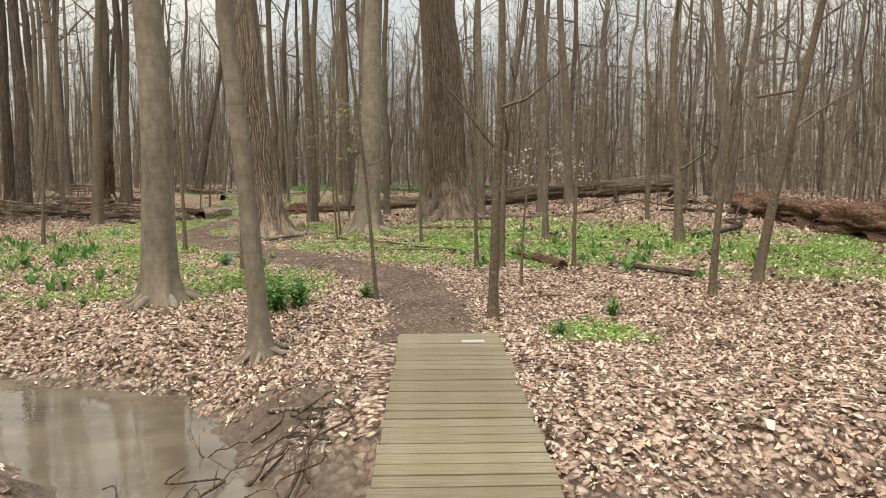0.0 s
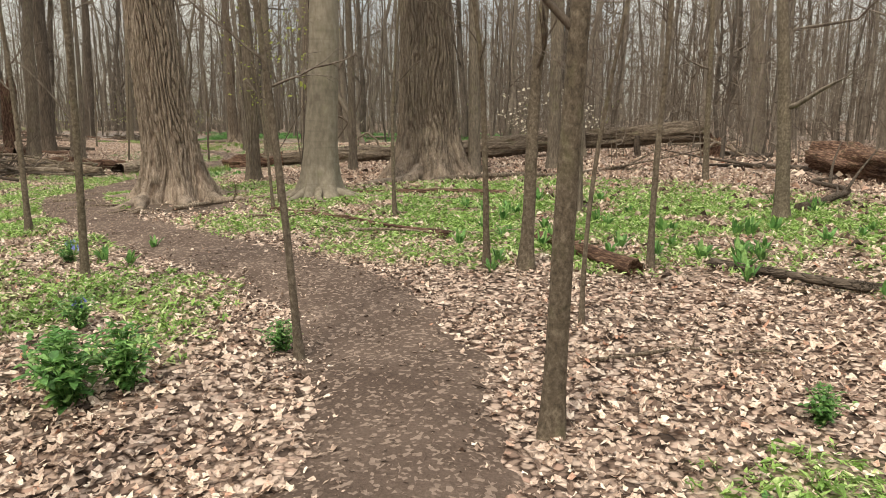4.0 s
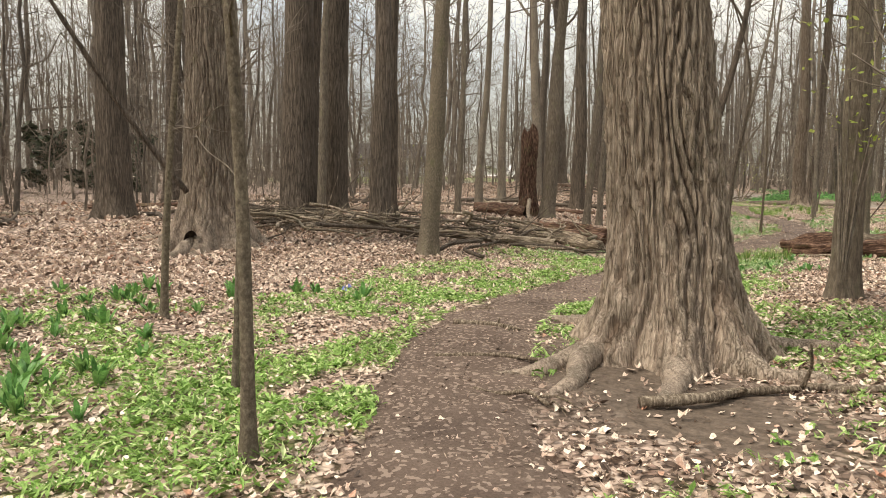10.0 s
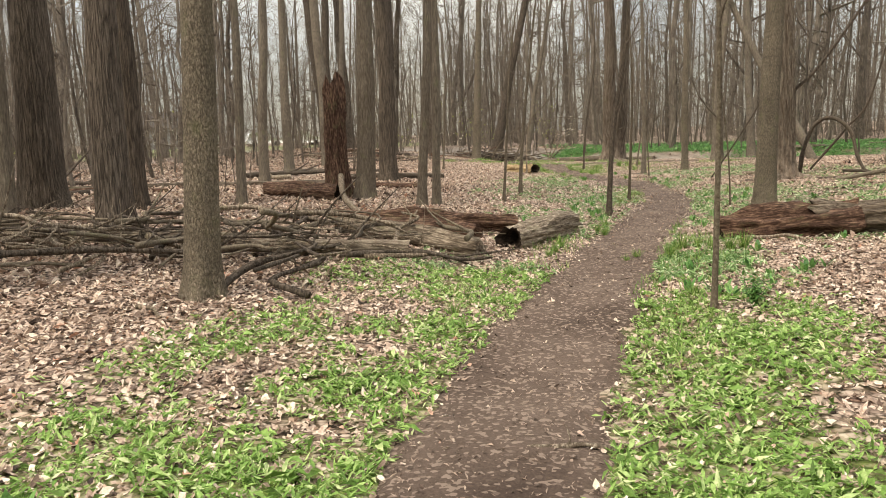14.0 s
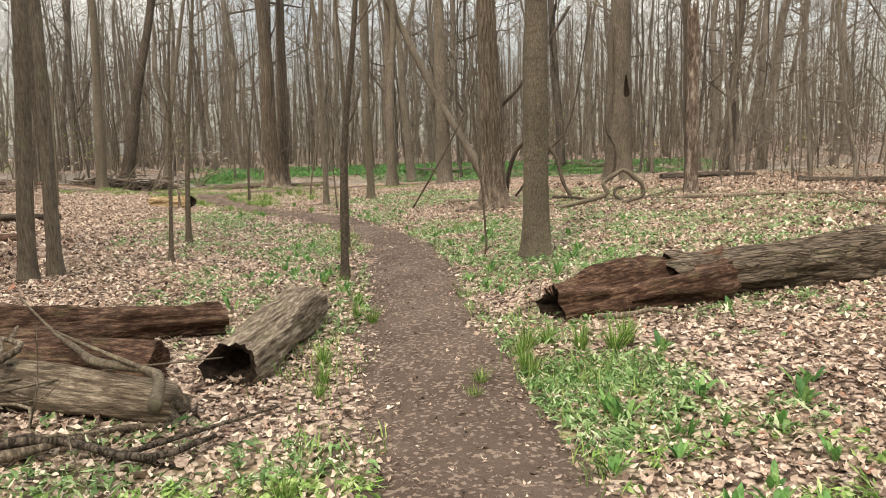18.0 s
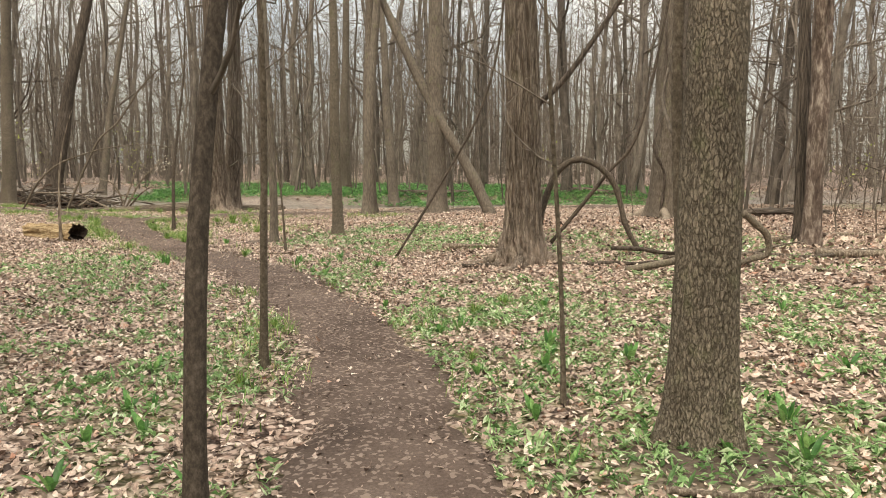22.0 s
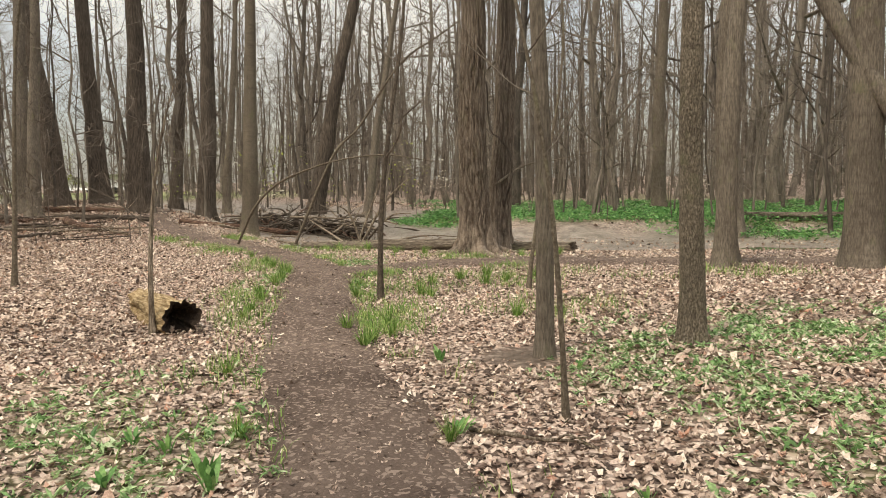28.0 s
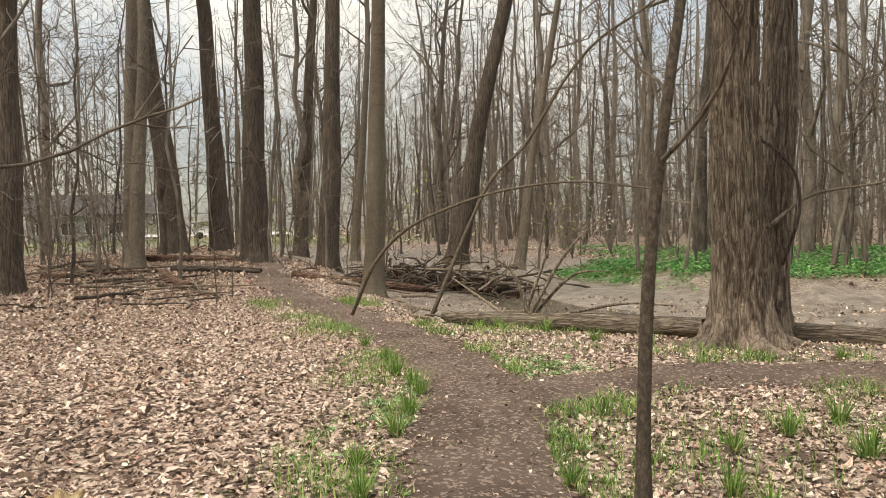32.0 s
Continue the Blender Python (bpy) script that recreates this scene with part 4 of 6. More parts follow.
big = [template(s, 0.34, 20, 13, 4.0, 5, 0.16) for s in range(12)]
thin = [template(40 + s, 0.10, 11, 11, 1.7, 5, 0.14, 4) for s in range(12)]
brush = [template(80 + s, 0.03, 4.2, 8, 1.0, 4, 0.08, 3) for s in range(10)]
for material, count in ((FARBARK, 340), (FARDARK, 170)):
    fx, fy = scatter_far(count, 22, 82)
    grove("far_woods", big, fx, fy, rng.uniform(0.45, 1.4, len(fx)), material, "dense bare spring forest of tall gray-brown trunks", "woods")
for material, count in ((FARBARK, 900), (FARDARK, 500)):
    fx, fy = scatter_far(count, 15, 75)
    grove("far_undergrowth", thin, fx, fy, rng.uniform(0.5, 1.4, len(fx)), material, "crowd of thin bare young trees in the distance", "woods")
fx, fy = scatter_far(1100, 9, 60)
grove("brushwood", brush, fx, fy, rng.uniform(0.4, 1.3, len(fx)), TWIG, "thin leafless undergrowth twigs between the trees", "undergrowth")


def distant(n):
    """The closed edge of the wood: plain slender trunks, far off."""
    geo = Geo()
    a = rng.uniform(0, 6.283, n)
    d = rng.uniform(72, 125, n)
    x, y = -5 + d * np.cos(a), 26 + d * np.sin(a)
    keep = np.hypot(x + 64, y - 94) > 15
    x, y = x[keep], y[keep]
    n = len(x)
    z = ground_z(x, y)
    h = rng.uniform(9, 24, n)
    r = rng.uniform(0.04, 0.22, n)
    lx, ly = rng.normal(0, 0.05, n) * h, rng.normal(0, 0.05, n) * h
    th = np.arange(4) * np.pi / 2
    v = []
    for f, k in ((0.0, 1.0), (0.5, 0.7), (1.0, 0.15)):
        v.append(np.stack([(x + lx * f)[:, None] + (r * k)[:, None] * np.cos(th), (y + ly * f)[:, None] + (r * k)[:, None] * np.sin(th), np.repeat((z - 0.3 + h * f)[:, None], 4, 1)], -1))
    v = np.stack(v, 1).reshape(-1, 3)
    b = (np.arange(n) * 12)[:, None, None]
    q = np.array([[(i, (i + 1) % 4, (i + 1) % 4 + 4, i + 4) for i in range(4)], [(i + 4, (i + 1) % 4 + 4, (i + 1) % 4 + 8, i + 8) for i in range(4)]]).reshape(1, 8, 4)
    geo.add(v, (q + b).reshape(-1, 4))
    m = n * 14
    i = rng.integers(0, n, m)
    f = rng.uniform(0.15, 0.95, m)
    p = np.stack([x[i] + lx[i] * f, y[i] + ly[i] * f, z[i] + h[i] * f], 1)
    e = np.stack([rng.normal(0, 1.6, m), rng.normal(0, 1.6, m), rng.uniform(0.2, 3.0, m)], 1)
    w = np.array([[0.05, 0, 0]])
    geo.add(np.stack([p - w, p + w, p + e], 1).reshape(-1, 3), t=np.arange(m * 3).reshape(-1, 3))
    tagged(part("distant_woods", geo, FARBARK), "hazy wall of countless bare trees closing the forest", "woods", kind="stuff")


distant(1900)


def twig_haze(n, near, far, top, longest, thick, text):
    """Fine bare twigs of the undergrowth, each a sliver that forks."""
    x, y = scatter_far(n, near, far)
    m = len(x)
    z = ground_z(x, y) + top * rng.random(m) ** 1.25
    ln = rng.uniform(0.25, 1, m) * longest
    a, up = rng.uniform(0, 6.283, m), rng.normal(0.5, 0.6, m)
    e = np.stack([np.cos(a), np.sin(a), up], 1) * ln[:, None]
    p = np.stack([x, y, z], 1)
    side = np.cross(e, rng.normal(0, 1, (m, 3)))
    side *= (rng.uniform(0.35, 1, m) * thick / np.linalg.norm(side, axis=1))[:, None]
    mid = p + e * 0.55 + rng.normal(0, 0.05, (m, 3)) * ln[:, None]
    tip = mid + e * 0.3 + rng.normal(0, 0.2, (m, 3)) * ln[:, None]
    geo = Geo()
    geo.add(np.stack([p - side, p + side, p + e, mid - side * 0.5, mid + side * 0.5, tip], 1).reshape(-1, 3), t=(np.array([[[0, 1, 2], [3, 4, 5]]]) + 6 * np.arange(m)[:, None, None]).reshape(-1, 3))
    tagged(part("understory_twigs", geo, TWIG), text, "twigs", kind="stuff")


twig_haze(120000, 13, 45, 11.0, 1.6, 0.011, "haze of fine bare twigs between the trees")
twig_haze(110000, 38, 110, 20.0, 3.2, 0.03, "gray-brown haze of bare twigs deep in the wood")

# ---- bridge ----


def box(geo, x0, x1, y0, y1, z0, z1, c=0.008):
    """A block with chamfered upper and lower edges."""
    v = []
    for z, k in ((z0, c), (z0 + c, 0), (z1 - c, 0), (z1, c)):
        v += [(x0 + k, y0 + k, z), (x1 - k, y0 + k, z), (x1 - k, y1 - k, z), (x0 + k, y1 - k, z)]
    q = [(0, 3, 2, 1), (12, 13, 14, 15)]
    for r in range(3):
        q += [(r * 4 + s, r * 4 + (s + 1) % 4, r * 4 + 4 + (s + 1) % 4, r * 4 + 4 + s) for s in range(4)]
    geo.add(v, q)


def footbridge():
    root = empty("footbridge", 0.0, 0.0, -0.06, radians(-1.2))
    tagged(root, "low wooden footbridge of weathered mossy green planks", "bridge")
    for x in (-0.22, 0.58):
        g = Geo()
        box(g, x - 0.06, x + 0.06, -3.3, 7.2, -0.26, -0.052)
        part("beam", g, PLANK, root, smooth=False)
    shared = []
    for s in range(4):
        g = Geo()
        box(g, -0.505, 0.505, -0.067 + 0.0015 * s, 0.067 - 0.001 * s, -0.05, 0.0, 0.003)
        shared.append(g.mesh("plank", PLANK, False))
    for n in range(70):
        ob = new("plank", shared[n % 4])
        ob.parent = root
        ob.location = (0.18 + rng.normal(0, 0.008), 7.165 - 0.15 * n, rng.normal(0, 0.002))
        ob.rotation_euler = (rng.normal(0, 0.006), rng.normal(0, 0.003), rng.normal(0, 0.004))


footbridge()
STEEL = paint("worn_metal", (0.62, 0.64, 0.66), 0.4, 0.6)
g = Geo()
box(g, -0.11, 0.11, -0.045, 0.045, 0.0, 0.004, 0.001)
plate = part("metal_strip", g, STEEL, smooth=False)
plate.location = (0.547, 6.855, -0.056)
tagged(plate, "short pale metal strip on the last plank", "metal strip")

# ---- fallen logs, stumps and dead wood ----


def log(name, p0, p1, r0, r1, material, label, rough=0.12, sag=0.0, core=None, category="log", seg=26, lift=True, mid=None):
    """A fallen trunk between two places; its ends are broken and, with a core, hollow or dark."""
    _seed[0] += 1
    a, b = np.array(p0, float), np.array(p1, float)
    if lift:
        a[2] += gz(a[0], a[1]) + r0 * 0.8
        b[2] += gz(b[0], b[1]) + r1 * 0.8
    ln = np.linalg.norm(b - a)
    n = int(np.clip(ln / 0.06, 10, 110))
    pts = curve([a, (a + b) / 2 + np.array([0, 0, -sag]) if mid is None else np.array(mid), b], n)
    f = np.linspace(0, 1, n)
    T, S = np.meshgrid(np.arange(seg) / seg * 8, f * ln)
    o = _seed[0] * 3.7
    shape = 1 + rough * vnoise(T, S * 1.3 + o, 8) + rough * 0.6 * vnoise(T * 3, S * 1.8 + o, 24) + rough * 0.5 * np.abs(vnoise(T * 4, S * 0.8 + o, 32)) + rough * 0.35 * vnoise(T * 5, S * 5 + o, 40)
    mid_p = pts[n // 2]
    turn = Vector(pts[-1] - pts[0]).to_track_quat("Z", "Y")
    root = empty(name, *mid_p)
    root.rotation_mode, root.rotation_quaternion = "QUATERNION", turn
    tagged(root, label, category)
    loc = (pts - mid_p) @ np.array(turn.to_matrix())
    jag = np.zeros((n, seg))
    for end, way in ((0, -1), (n - 1, 1)):
        reach = np.clip(1 - np.abs(np.arange(n) - end) / 5, 0, 1)[:, None]
        jag += way * reach * (r0 if end == 0 else r1) * ((0.55 if rough < 0.3 else 0.22) * vnoise(T[:1] * 1.0 + end, np.full((1, seg), o), 8) + (0.3 if rough < 0.3 else 0.1) * vnoise(T[:1] * 3, np.full((1, seg), o + 4), 24))
    th = np.arange(seg) * 2 * np.pi / seg
    R = (r0 + (r1 - r0) * f)[:, None] * shape
    v = np.stack([loc[:, :1] + R * np.cos(th), loc[:, 1:2] + R * np.sin(th), loc[:, 2:] + jag], -1)
    g = Geo()
    i, j = np.arange(n - 1)[:, None] * seg, np.arange(seg)[None]
    g.add(v.reshape(-1, 3), np.stack([i + j, i + (j + 1) % seg, i + seg + (j + 1) % seg, i + seg + j], -1).reshape(-1, 4))
    part("bark", g, material, root)
    # with a core, the recessed ends are near-black by material colour
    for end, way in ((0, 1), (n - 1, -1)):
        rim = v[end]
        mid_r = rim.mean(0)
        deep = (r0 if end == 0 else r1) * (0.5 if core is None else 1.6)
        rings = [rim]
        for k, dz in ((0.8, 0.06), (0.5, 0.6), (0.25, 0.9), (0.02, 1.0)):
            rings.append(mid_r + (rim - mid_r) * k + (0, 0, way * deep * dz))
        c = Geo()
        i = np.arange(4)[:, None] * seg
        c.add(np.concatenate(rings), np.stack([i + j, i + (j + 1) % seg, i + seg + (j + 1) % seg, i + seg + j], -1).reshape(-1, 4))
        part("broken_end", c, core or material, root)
    return root


def stick(p0, p1, r, label="fallen gray branch lying on the leaves", bend=0.12, forks=2, material=None, name="fallen_branch"):
    _seed[0] += 1
    rg = np.random.default_rng(_seed[0])
    a, b = np.array([*p0[:2], 0.0]), np.array([*p1[:2], 0.0])
    a[2] = gz(*a[:2]) + r + (p0[2] if len(p0) > 2 else 0)
    b[2] = gz(*b[:2]) + r * 0.6 + (p1[2] if len(p1) > 2 else 0)
    ln = np.linalg.norm(b - a)
    side = np.array([-(b - a)[1], (b - a)[0], 0]) / ln
    k = [a] + [a + (b - a) * f + side * rg.normal(0, bend) * ln * 0.35 + (0, 0, abs(rg.normal(0, 0.02))) for f in (0.3, 0.55, 0.8)] + [b]
    pts = curve(k, 14)
    root = empty(name, *pts[7])
    g = Geo()
    tube(g, pts - pts[7], np.linspace(r, r * 0.45, 14) * (1 + 0.12 * rg.normal(0, 1, 14)), 8, cap=True)
    for f in range(forks):
        i = rg.integers(4, 12)
        e = (b - a) / ln + rg.normal(0, 0.5, 3) + (0, 0, 0.15)
        l2 = ln * rg.uniform(0.12, 0.3)
        tube(g, curve([pts[i] - pts[7], pts[i] - pts[7] + e * l2 * 0.5, pts[i] - pts[7] + e * l2 + rg.normal(0, 0.05, 3)], 6), np.linspace(r * 0.5, r * 0.15, 6), 6, cap=True)
    part("bark", g, material or DEADWOOD, root)
    tagged(root, label, "branch", "fallen branches")
    return root


def rod(name, points, r0, r1, material, label, category, seg=10, group=""):
    """A curved stem through a few places, as a thing of its own."""
    p = curve(points, max(10, 5 * len(points)))
    root = empty(name, *p[0])
    g = Geo()
    n = len(p)
    tube(g, p - p[0], np.linspace(r0, r1, n) * (1 + 0.08 * rng.normal(0, 1, n)), seg, cap=True)
    part("stem", g, material, root)
    return tagged(root, label, category, group)


def snag(x, y, r, height, label, material, core, lean=(0.0, 0.0), seed=5):
    """A dead standing trunk with a splintered top."""
    rg = np.random.default_rng(seed)
    root = empty("tree_stump", x, y, gz(x, y))
    seg = 40
    th = np.arange(seg) / seg
    h = np.linspace(-0.2, 1.0, 50)
    T, F = np.meshgrid(th, h)
    top = height * (0.68 + 0.34 * vnoise(th * 4, np.full(seg, seed * 1.7), 4) + 0.12 * vnoise(th * 10, np.full(seg, 3.3), 10) + 0.07 * vnoise(th * 20, np.full(seg, 6.1), 20))
    z = np.where(F > 0, F * top[None], F)
    R = r * (0.95 - 0.12 * np.clip(F, 0, 1) + 0.35 * np.exp(-np.clip(z, 0, 9) / 0.2)) * (1 + 0.2 * vnoise(T * 7, z * 0.9, 7) + 0.14 * vnoise(T * 20, z * 1.6, 20) + 0.05 * vnoise(T * 20, z * 9, 20))
    v = np.stack([R * np.cos(T * 6.2832) + lean[0] * z, R * np.sin(T * 6.2832) + lean[1] * z, z], -1)
    i = np.arange(49)[:, None] * seg
    j = np.arange(seg)[None]
    q = np.stack([i + j, i + (j + 1) % seg, i + seg + (j + 1) % seg, i + seg + j], -1).reshape(-1, 4)
    g = Geo()
    g.add(v.reshape(-1, 3), q)
    part("wood", g, material, root)
    c = Geo()
    inner = v[-1] * (0.999, 0.999, 1)
    low = inner * (0.55, 0.55, 0.7)
    c.add(np.concatenate([inner, low, [low.mean(0)]]), [(k, (k + 1) % seg, seg + (k + 1) % seg, seg + k) for k in range(seg)], [(seg + k, seg + (k + 1) % seg, 2 * seg) for k in range(seg)])
    part("broken_top", c, core, root)
    tagged(root, label, "stump")
    return root


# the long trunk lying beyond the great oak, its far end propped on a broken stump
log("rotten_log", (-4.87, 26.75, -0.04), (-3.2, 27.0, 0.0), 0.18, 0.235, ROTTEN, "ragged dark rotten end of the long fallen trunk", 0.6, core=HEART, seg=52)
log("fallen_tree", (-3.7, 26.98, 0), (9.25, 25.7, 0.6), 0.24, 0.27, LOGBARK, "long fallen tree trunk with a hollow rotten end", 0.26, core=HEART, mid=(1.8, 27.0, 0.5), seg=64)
snag(9.45, 25.75, 0.34, 0.85, "broken rotten stump under the end of the fallen trunk", ROTTEN, HEART, (0.1, 0.0), 21)
rod("prop_branch", [(7.25, 25.75, gz(7.25, 25.75) - 0.05), (7.2, 25.8, gz(7.2, 25.8) + 0.3), (7.22, 25.85, gz(7.2, 25.8) + 0.6)], 0.1, 0.08, DARK, "short broken limb propping up the fallen trunk", "branch")
for p, q in (((9.0, 25.4, 0.55), (10.1, 24.9, 0.02)), ((9.3, 25.3, 0.4), (8.4, 24.8, 0.0)), ((9.6, 25.9, 0.5), (10.4, 25.6, 0.0))):
    stick(p, q, 0.05, "splintered wood at the end of the fallen trunk", 0.1, 1, DEADWOOD)
log("fallen_log", (8.75, 19.3, 0.2), (9.1, 15.6, -0.02), 0.2, 0.33, ROTTEN, "rotten red-brown fallen log with a mossy upturned end", 0.5, core=HEART, seg=44)
log("fallen_log", (9.0, 15.6, 0.03), (9.9, 10.9, 0.0), 0.33, 0.42, ROTTEN, "large crumbling red-brown log", 0.5, core=HEART, seg=44)
log("fallen_log", (1.75, 12.95, -0.03), (2.35, 11.35, -0.03), 0.085, 0.095, ROTTEN, "short rotten log on the leaves", 0.3)
log("fallen_log", (-1.7, 15.85, -0.03), (0.75, 13.35, -0.03), 0.045, 0.055, ROTTEN, "thin decaying log half sunk in the litter", 0.75)
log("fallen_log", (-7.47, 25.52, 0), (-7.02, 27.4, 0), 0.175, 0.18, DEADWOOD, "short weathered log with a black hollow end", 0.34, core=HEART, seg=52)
log("fallen_log", (-10.3, 26.0, 0), (-7.75, 26.95, 0), 0.16, 0.14, ROTTEN, "weathered brown log beside the brush pile", 0.4, seg=52)
log("fallen_log", (-9.1, 25.95, -0.02), (-7.95, 25.6, 0), 0.12, 0.13, ROTTEN, "short broken piece of rotten log", 0.3)
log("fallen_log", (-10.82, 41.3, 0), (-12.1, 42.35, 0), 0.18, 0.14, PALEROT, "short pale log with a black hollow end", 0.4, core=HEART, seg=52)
log("fallen_log", (-14.0, 51.2, 0.02), (-9.6, 49.2, 0.06), 0.10, 0.13, LOGBARK, "long fallen trunk lying along the creek bank", 0.12)


def leaf_field(name, x, y, z, size, material, label, category, tilt=0.5, length=1.0, curl=0.25, smooth=False, lift=0.0, form="oval"):
    """Many single leaves as one mesh: lobed dry leaves, or folded oval blades of two triangles."""
    n = len(x)
    if form == "lobed":
        a = np.arange(7) * 2 * np.pi / 7
        r = np.array([0.60, 0.36, 0.52, 0.40, 0.42, 0.52, 0.36])
        base = np.concatenate([np.stack([r * np.sin(a), r * np.cos(a), np.array([0.5, 0.1, 0.9, 0.3, 0.5, 0.9, 0.1])], 1), [(0, 0, 0)]])
        tri = np.array([(k, 7, (k + 1) % 7) for k in range(7)])
    elif form == "round":
        base = np.array([(0, -0.5, 0.3), (0.3, -0.28, 1), (0.34, 0.15, 0.7), (0, 0.55, 0.3), (-0.34, 0.18, 1), (-0.28, -0.3, 0.6)])
        tri = np.array([(0, 1, 3), (1, 2, 3), (0, 3, 5), (5, 3, 4)])
    elif form == "rough":
        base = np.array([(0, -0.5, 0.3), (0.38, -0.1, 1), (0.12, 0.5, 0.4), (-0.36, 0.12, 0.9), (0, 0, 0)])
        tri = np.array([(0, 1, 4), (1, 2, 4), (2, 3, 4), (3, 0, 4)])
    else:
        base = np.array([(0, -0.5, 0), (0.3, 0.0, 1), (0, 0.55, 0.2), (-0.3, 0.0, 1)])
        tri = np.array([(0, 1, 2), (0, 2, 3)])
    base = base * (1, length, 1)
    k = len(base)
    jit = 1 + (0.12 if form in ("lobed", "round") else 0.2) * rng.normal(0, 1, (n, k, 1))
    p = base[None] * jit * size[:, None, None]
    p[..., 0] *= rng.uniform(0.55, 1.0, (n, 1))
    p[..., 2] *= curl * rng.uniform(-0.6, 1.5, (n, 1))
    a, tx, ty = rng.uniform(0, 6.283, n), rng.normal(0, tilt, n), rng.normal(0, tilt, n)
    ca, sa = np.cos(a)[:, None], np.sin(a)[:, None]
    px = p[..., 0] * ca - p[..., 1] * sa
    py = p[..., 0] * sa + p[..., 1] * ca
    pz = p[..., 2] + px * np.sin(tx)[:, None] + py * np.sin(ty)[:, None]
    v = np.stack([px + x[:, None], py + y[:, None], pz + (z + lift * size)[:, None]], -1)
    geo = Geo()
    geo.add(v.reshape(-1, 3), t=(tri[None] + k * np.arange(n)[:, None, None]).reshape(-1, 3))
    tagged(part(name, geo, material, smooth=smooth), label, category, kind="stuff")


def spread(n, x0, x1, y0, y1, keep):
    x, y = rng.uniform(x0, x1, n), rng.uniform(y0, y1, n)
    ok = rng.random(n) < keep(x, y)
    return x[ok], y[ok]


def litter_keep(near, far):
    def keep(x, y):
        d = on_path(x, y)
        w = near_line(x, y, [(0.1, -2), (0.15, 7.2)])
        e = np.minimum(d, w)
        k = np.where((e >= near) & (e < far), 1.0, 0.0)
        k *= np.clip((d - 0.36) / 0.4, 0.12, 1) * np.where(w < 0.6, 0.04, 1)
        k *= np.clip((near_line(x, y, STREAM) - 0.6) / 0.45, 0.05, 1) * np.clip((near_line(x, y, CREEK) - 3.6) / 0.8, 0.1, 1)
        k *= (1 - 0.45 * cover(x, y, GREEN)) * (1 - 0.93 * bare_soil(x, y))
        return k * np.clip(0.8 + 0.35 * vnoise(x * 0.9, y * 0.9), 0.3, 1)
    return keep


for near, far, count, size, form, text in ((0.0, 1.4, 1250000, 0.0031, "lobed", "countless dry pale brown fallen leaves beside the trail"), (1.4, 2.6, 1450000, 0.0032, "lobed", "countless dry pale brown leaves near the trail"), (2.6, 5.0, 1250000, 0.0039, "round", "countless dry pale brown fallen leaves"),
                                           (5.0, 11.0, 620000, 0.0062, "oval", "countless dry pale brown fallen leaves further off"), (11.0, 26.0, 170000, 0.0100, "oval", "fallen leaves deep in the wood")):
    wide = 0 if far < 20 else 16
    lx, ly = spread(count, -19 - wide, 11 + wide, -2, 57 + wide, litter_keep(near, far))
    leaf_field("leaf_litter", lx, ly, ground_z(lx, ly) + rng.uniform(0.002, 0.032, len(lx)), rng.gamma(12, size, len(lx)), DRYLEAF, text, "leaves", 0.42, curl=0.42, form=form)


lx, ly = spread(90000, -36, -19, 44, 72, lambda a, b: np.clip((on_path(a, b) - 0.36) / 0.4, 0.1, 1) * np.clip((near_line(a, b, CREEK) - 3.6) / 0.8, 0.1, 1))
leaf_field("leaf_litter", lx, ly, ground_z(lx, ly) + rng.uniform(0.002, 0.03, len(lx)), rng.gamma(12, 0.007, len(lx)), DRYLEAF, "fallen leaves under the trees beyond the fork", "leaves", 0.42, curl=0.42)


def crumbs(x, y):
    d = on_path(x, y)
    return np.where(d < 0.95, 0.45 + 0.55 * np.clip((d - 0.15) / 0.5, 0, 1), 0.0) * np.clip(0.75 + 0.6 * vnoise(x * 1.3, y * 1.3), 0.15, 1)


lx, ly = spread(900000, -17, 3, 7, 54, crumbs)
leaf_field("trail_crumbs", lx, ly, ground_z(lx, ly) + 0.035 * np.clip(1 - (on_path(lx, ly) / 0.6) ** 2.2, 0, 1) + rng.uniform(0.001, 0.008, len(lx)), rng.gamma(3, 0.0036, len(lx)) + 0.004, CHIPS, "small leaf crumbs and chips on the trodden trail", "leaf crumbs", 0.35, 1.5)


def clump_field(name, spots, count, x0, x1, y0, y1, size, leaves, material, label, category, length, tilt, rise, path_gap=0.45):
    """Low plants: several leaves around each place."""
    x, y = spread(count, x0, x1, y0, y1, lambda a, b: cover(a, b, spots) * (on_path(a, b) > path_gap))
    n = len(x)
    s = rng.uniform(*size, n)
    x, y, s = np.repeat(x, leaves), np.repeat(y, leaves), np.repeat(s, leaves)
    m = len(x)
    x = x + rng.normal(0, 0.55, m) * s
    y = y + rng.normal(0, 0.55, m) * s
    leaf_field(name, x, y, ground_z(x, y) + rng.uniform(0.2, 1.0, m) * rise * s, s * rng.uniform(0.6, 1.1, m), material, label, category, tilt, length)


clump_field("green_plants", GREEN, 165000, -11, 10, 6, 24, (0.022, 0.052), 6, FRESH, "low fresh yellow-green spring plants carpeting the ground", "plants", 1.6, 0.6, 1.1, 0.5)
clump_field("green_plants", GREEN, 200000, -12, 6, 24, 48, (0.022, 0.05), 6, LEEKGREEN, "low pale green spring plants among the fallen leaves", "plants", 1.7, 0.65, 1.15, 0.5)
clump_field("far_green_plants", GREEN2, 110000, -18, 16, 54, 75, (0.07, 0.13), 4, FLATS, "bright green plants on the low flats beyond the creek", "plants", 1.2, 0.45, 1.6)


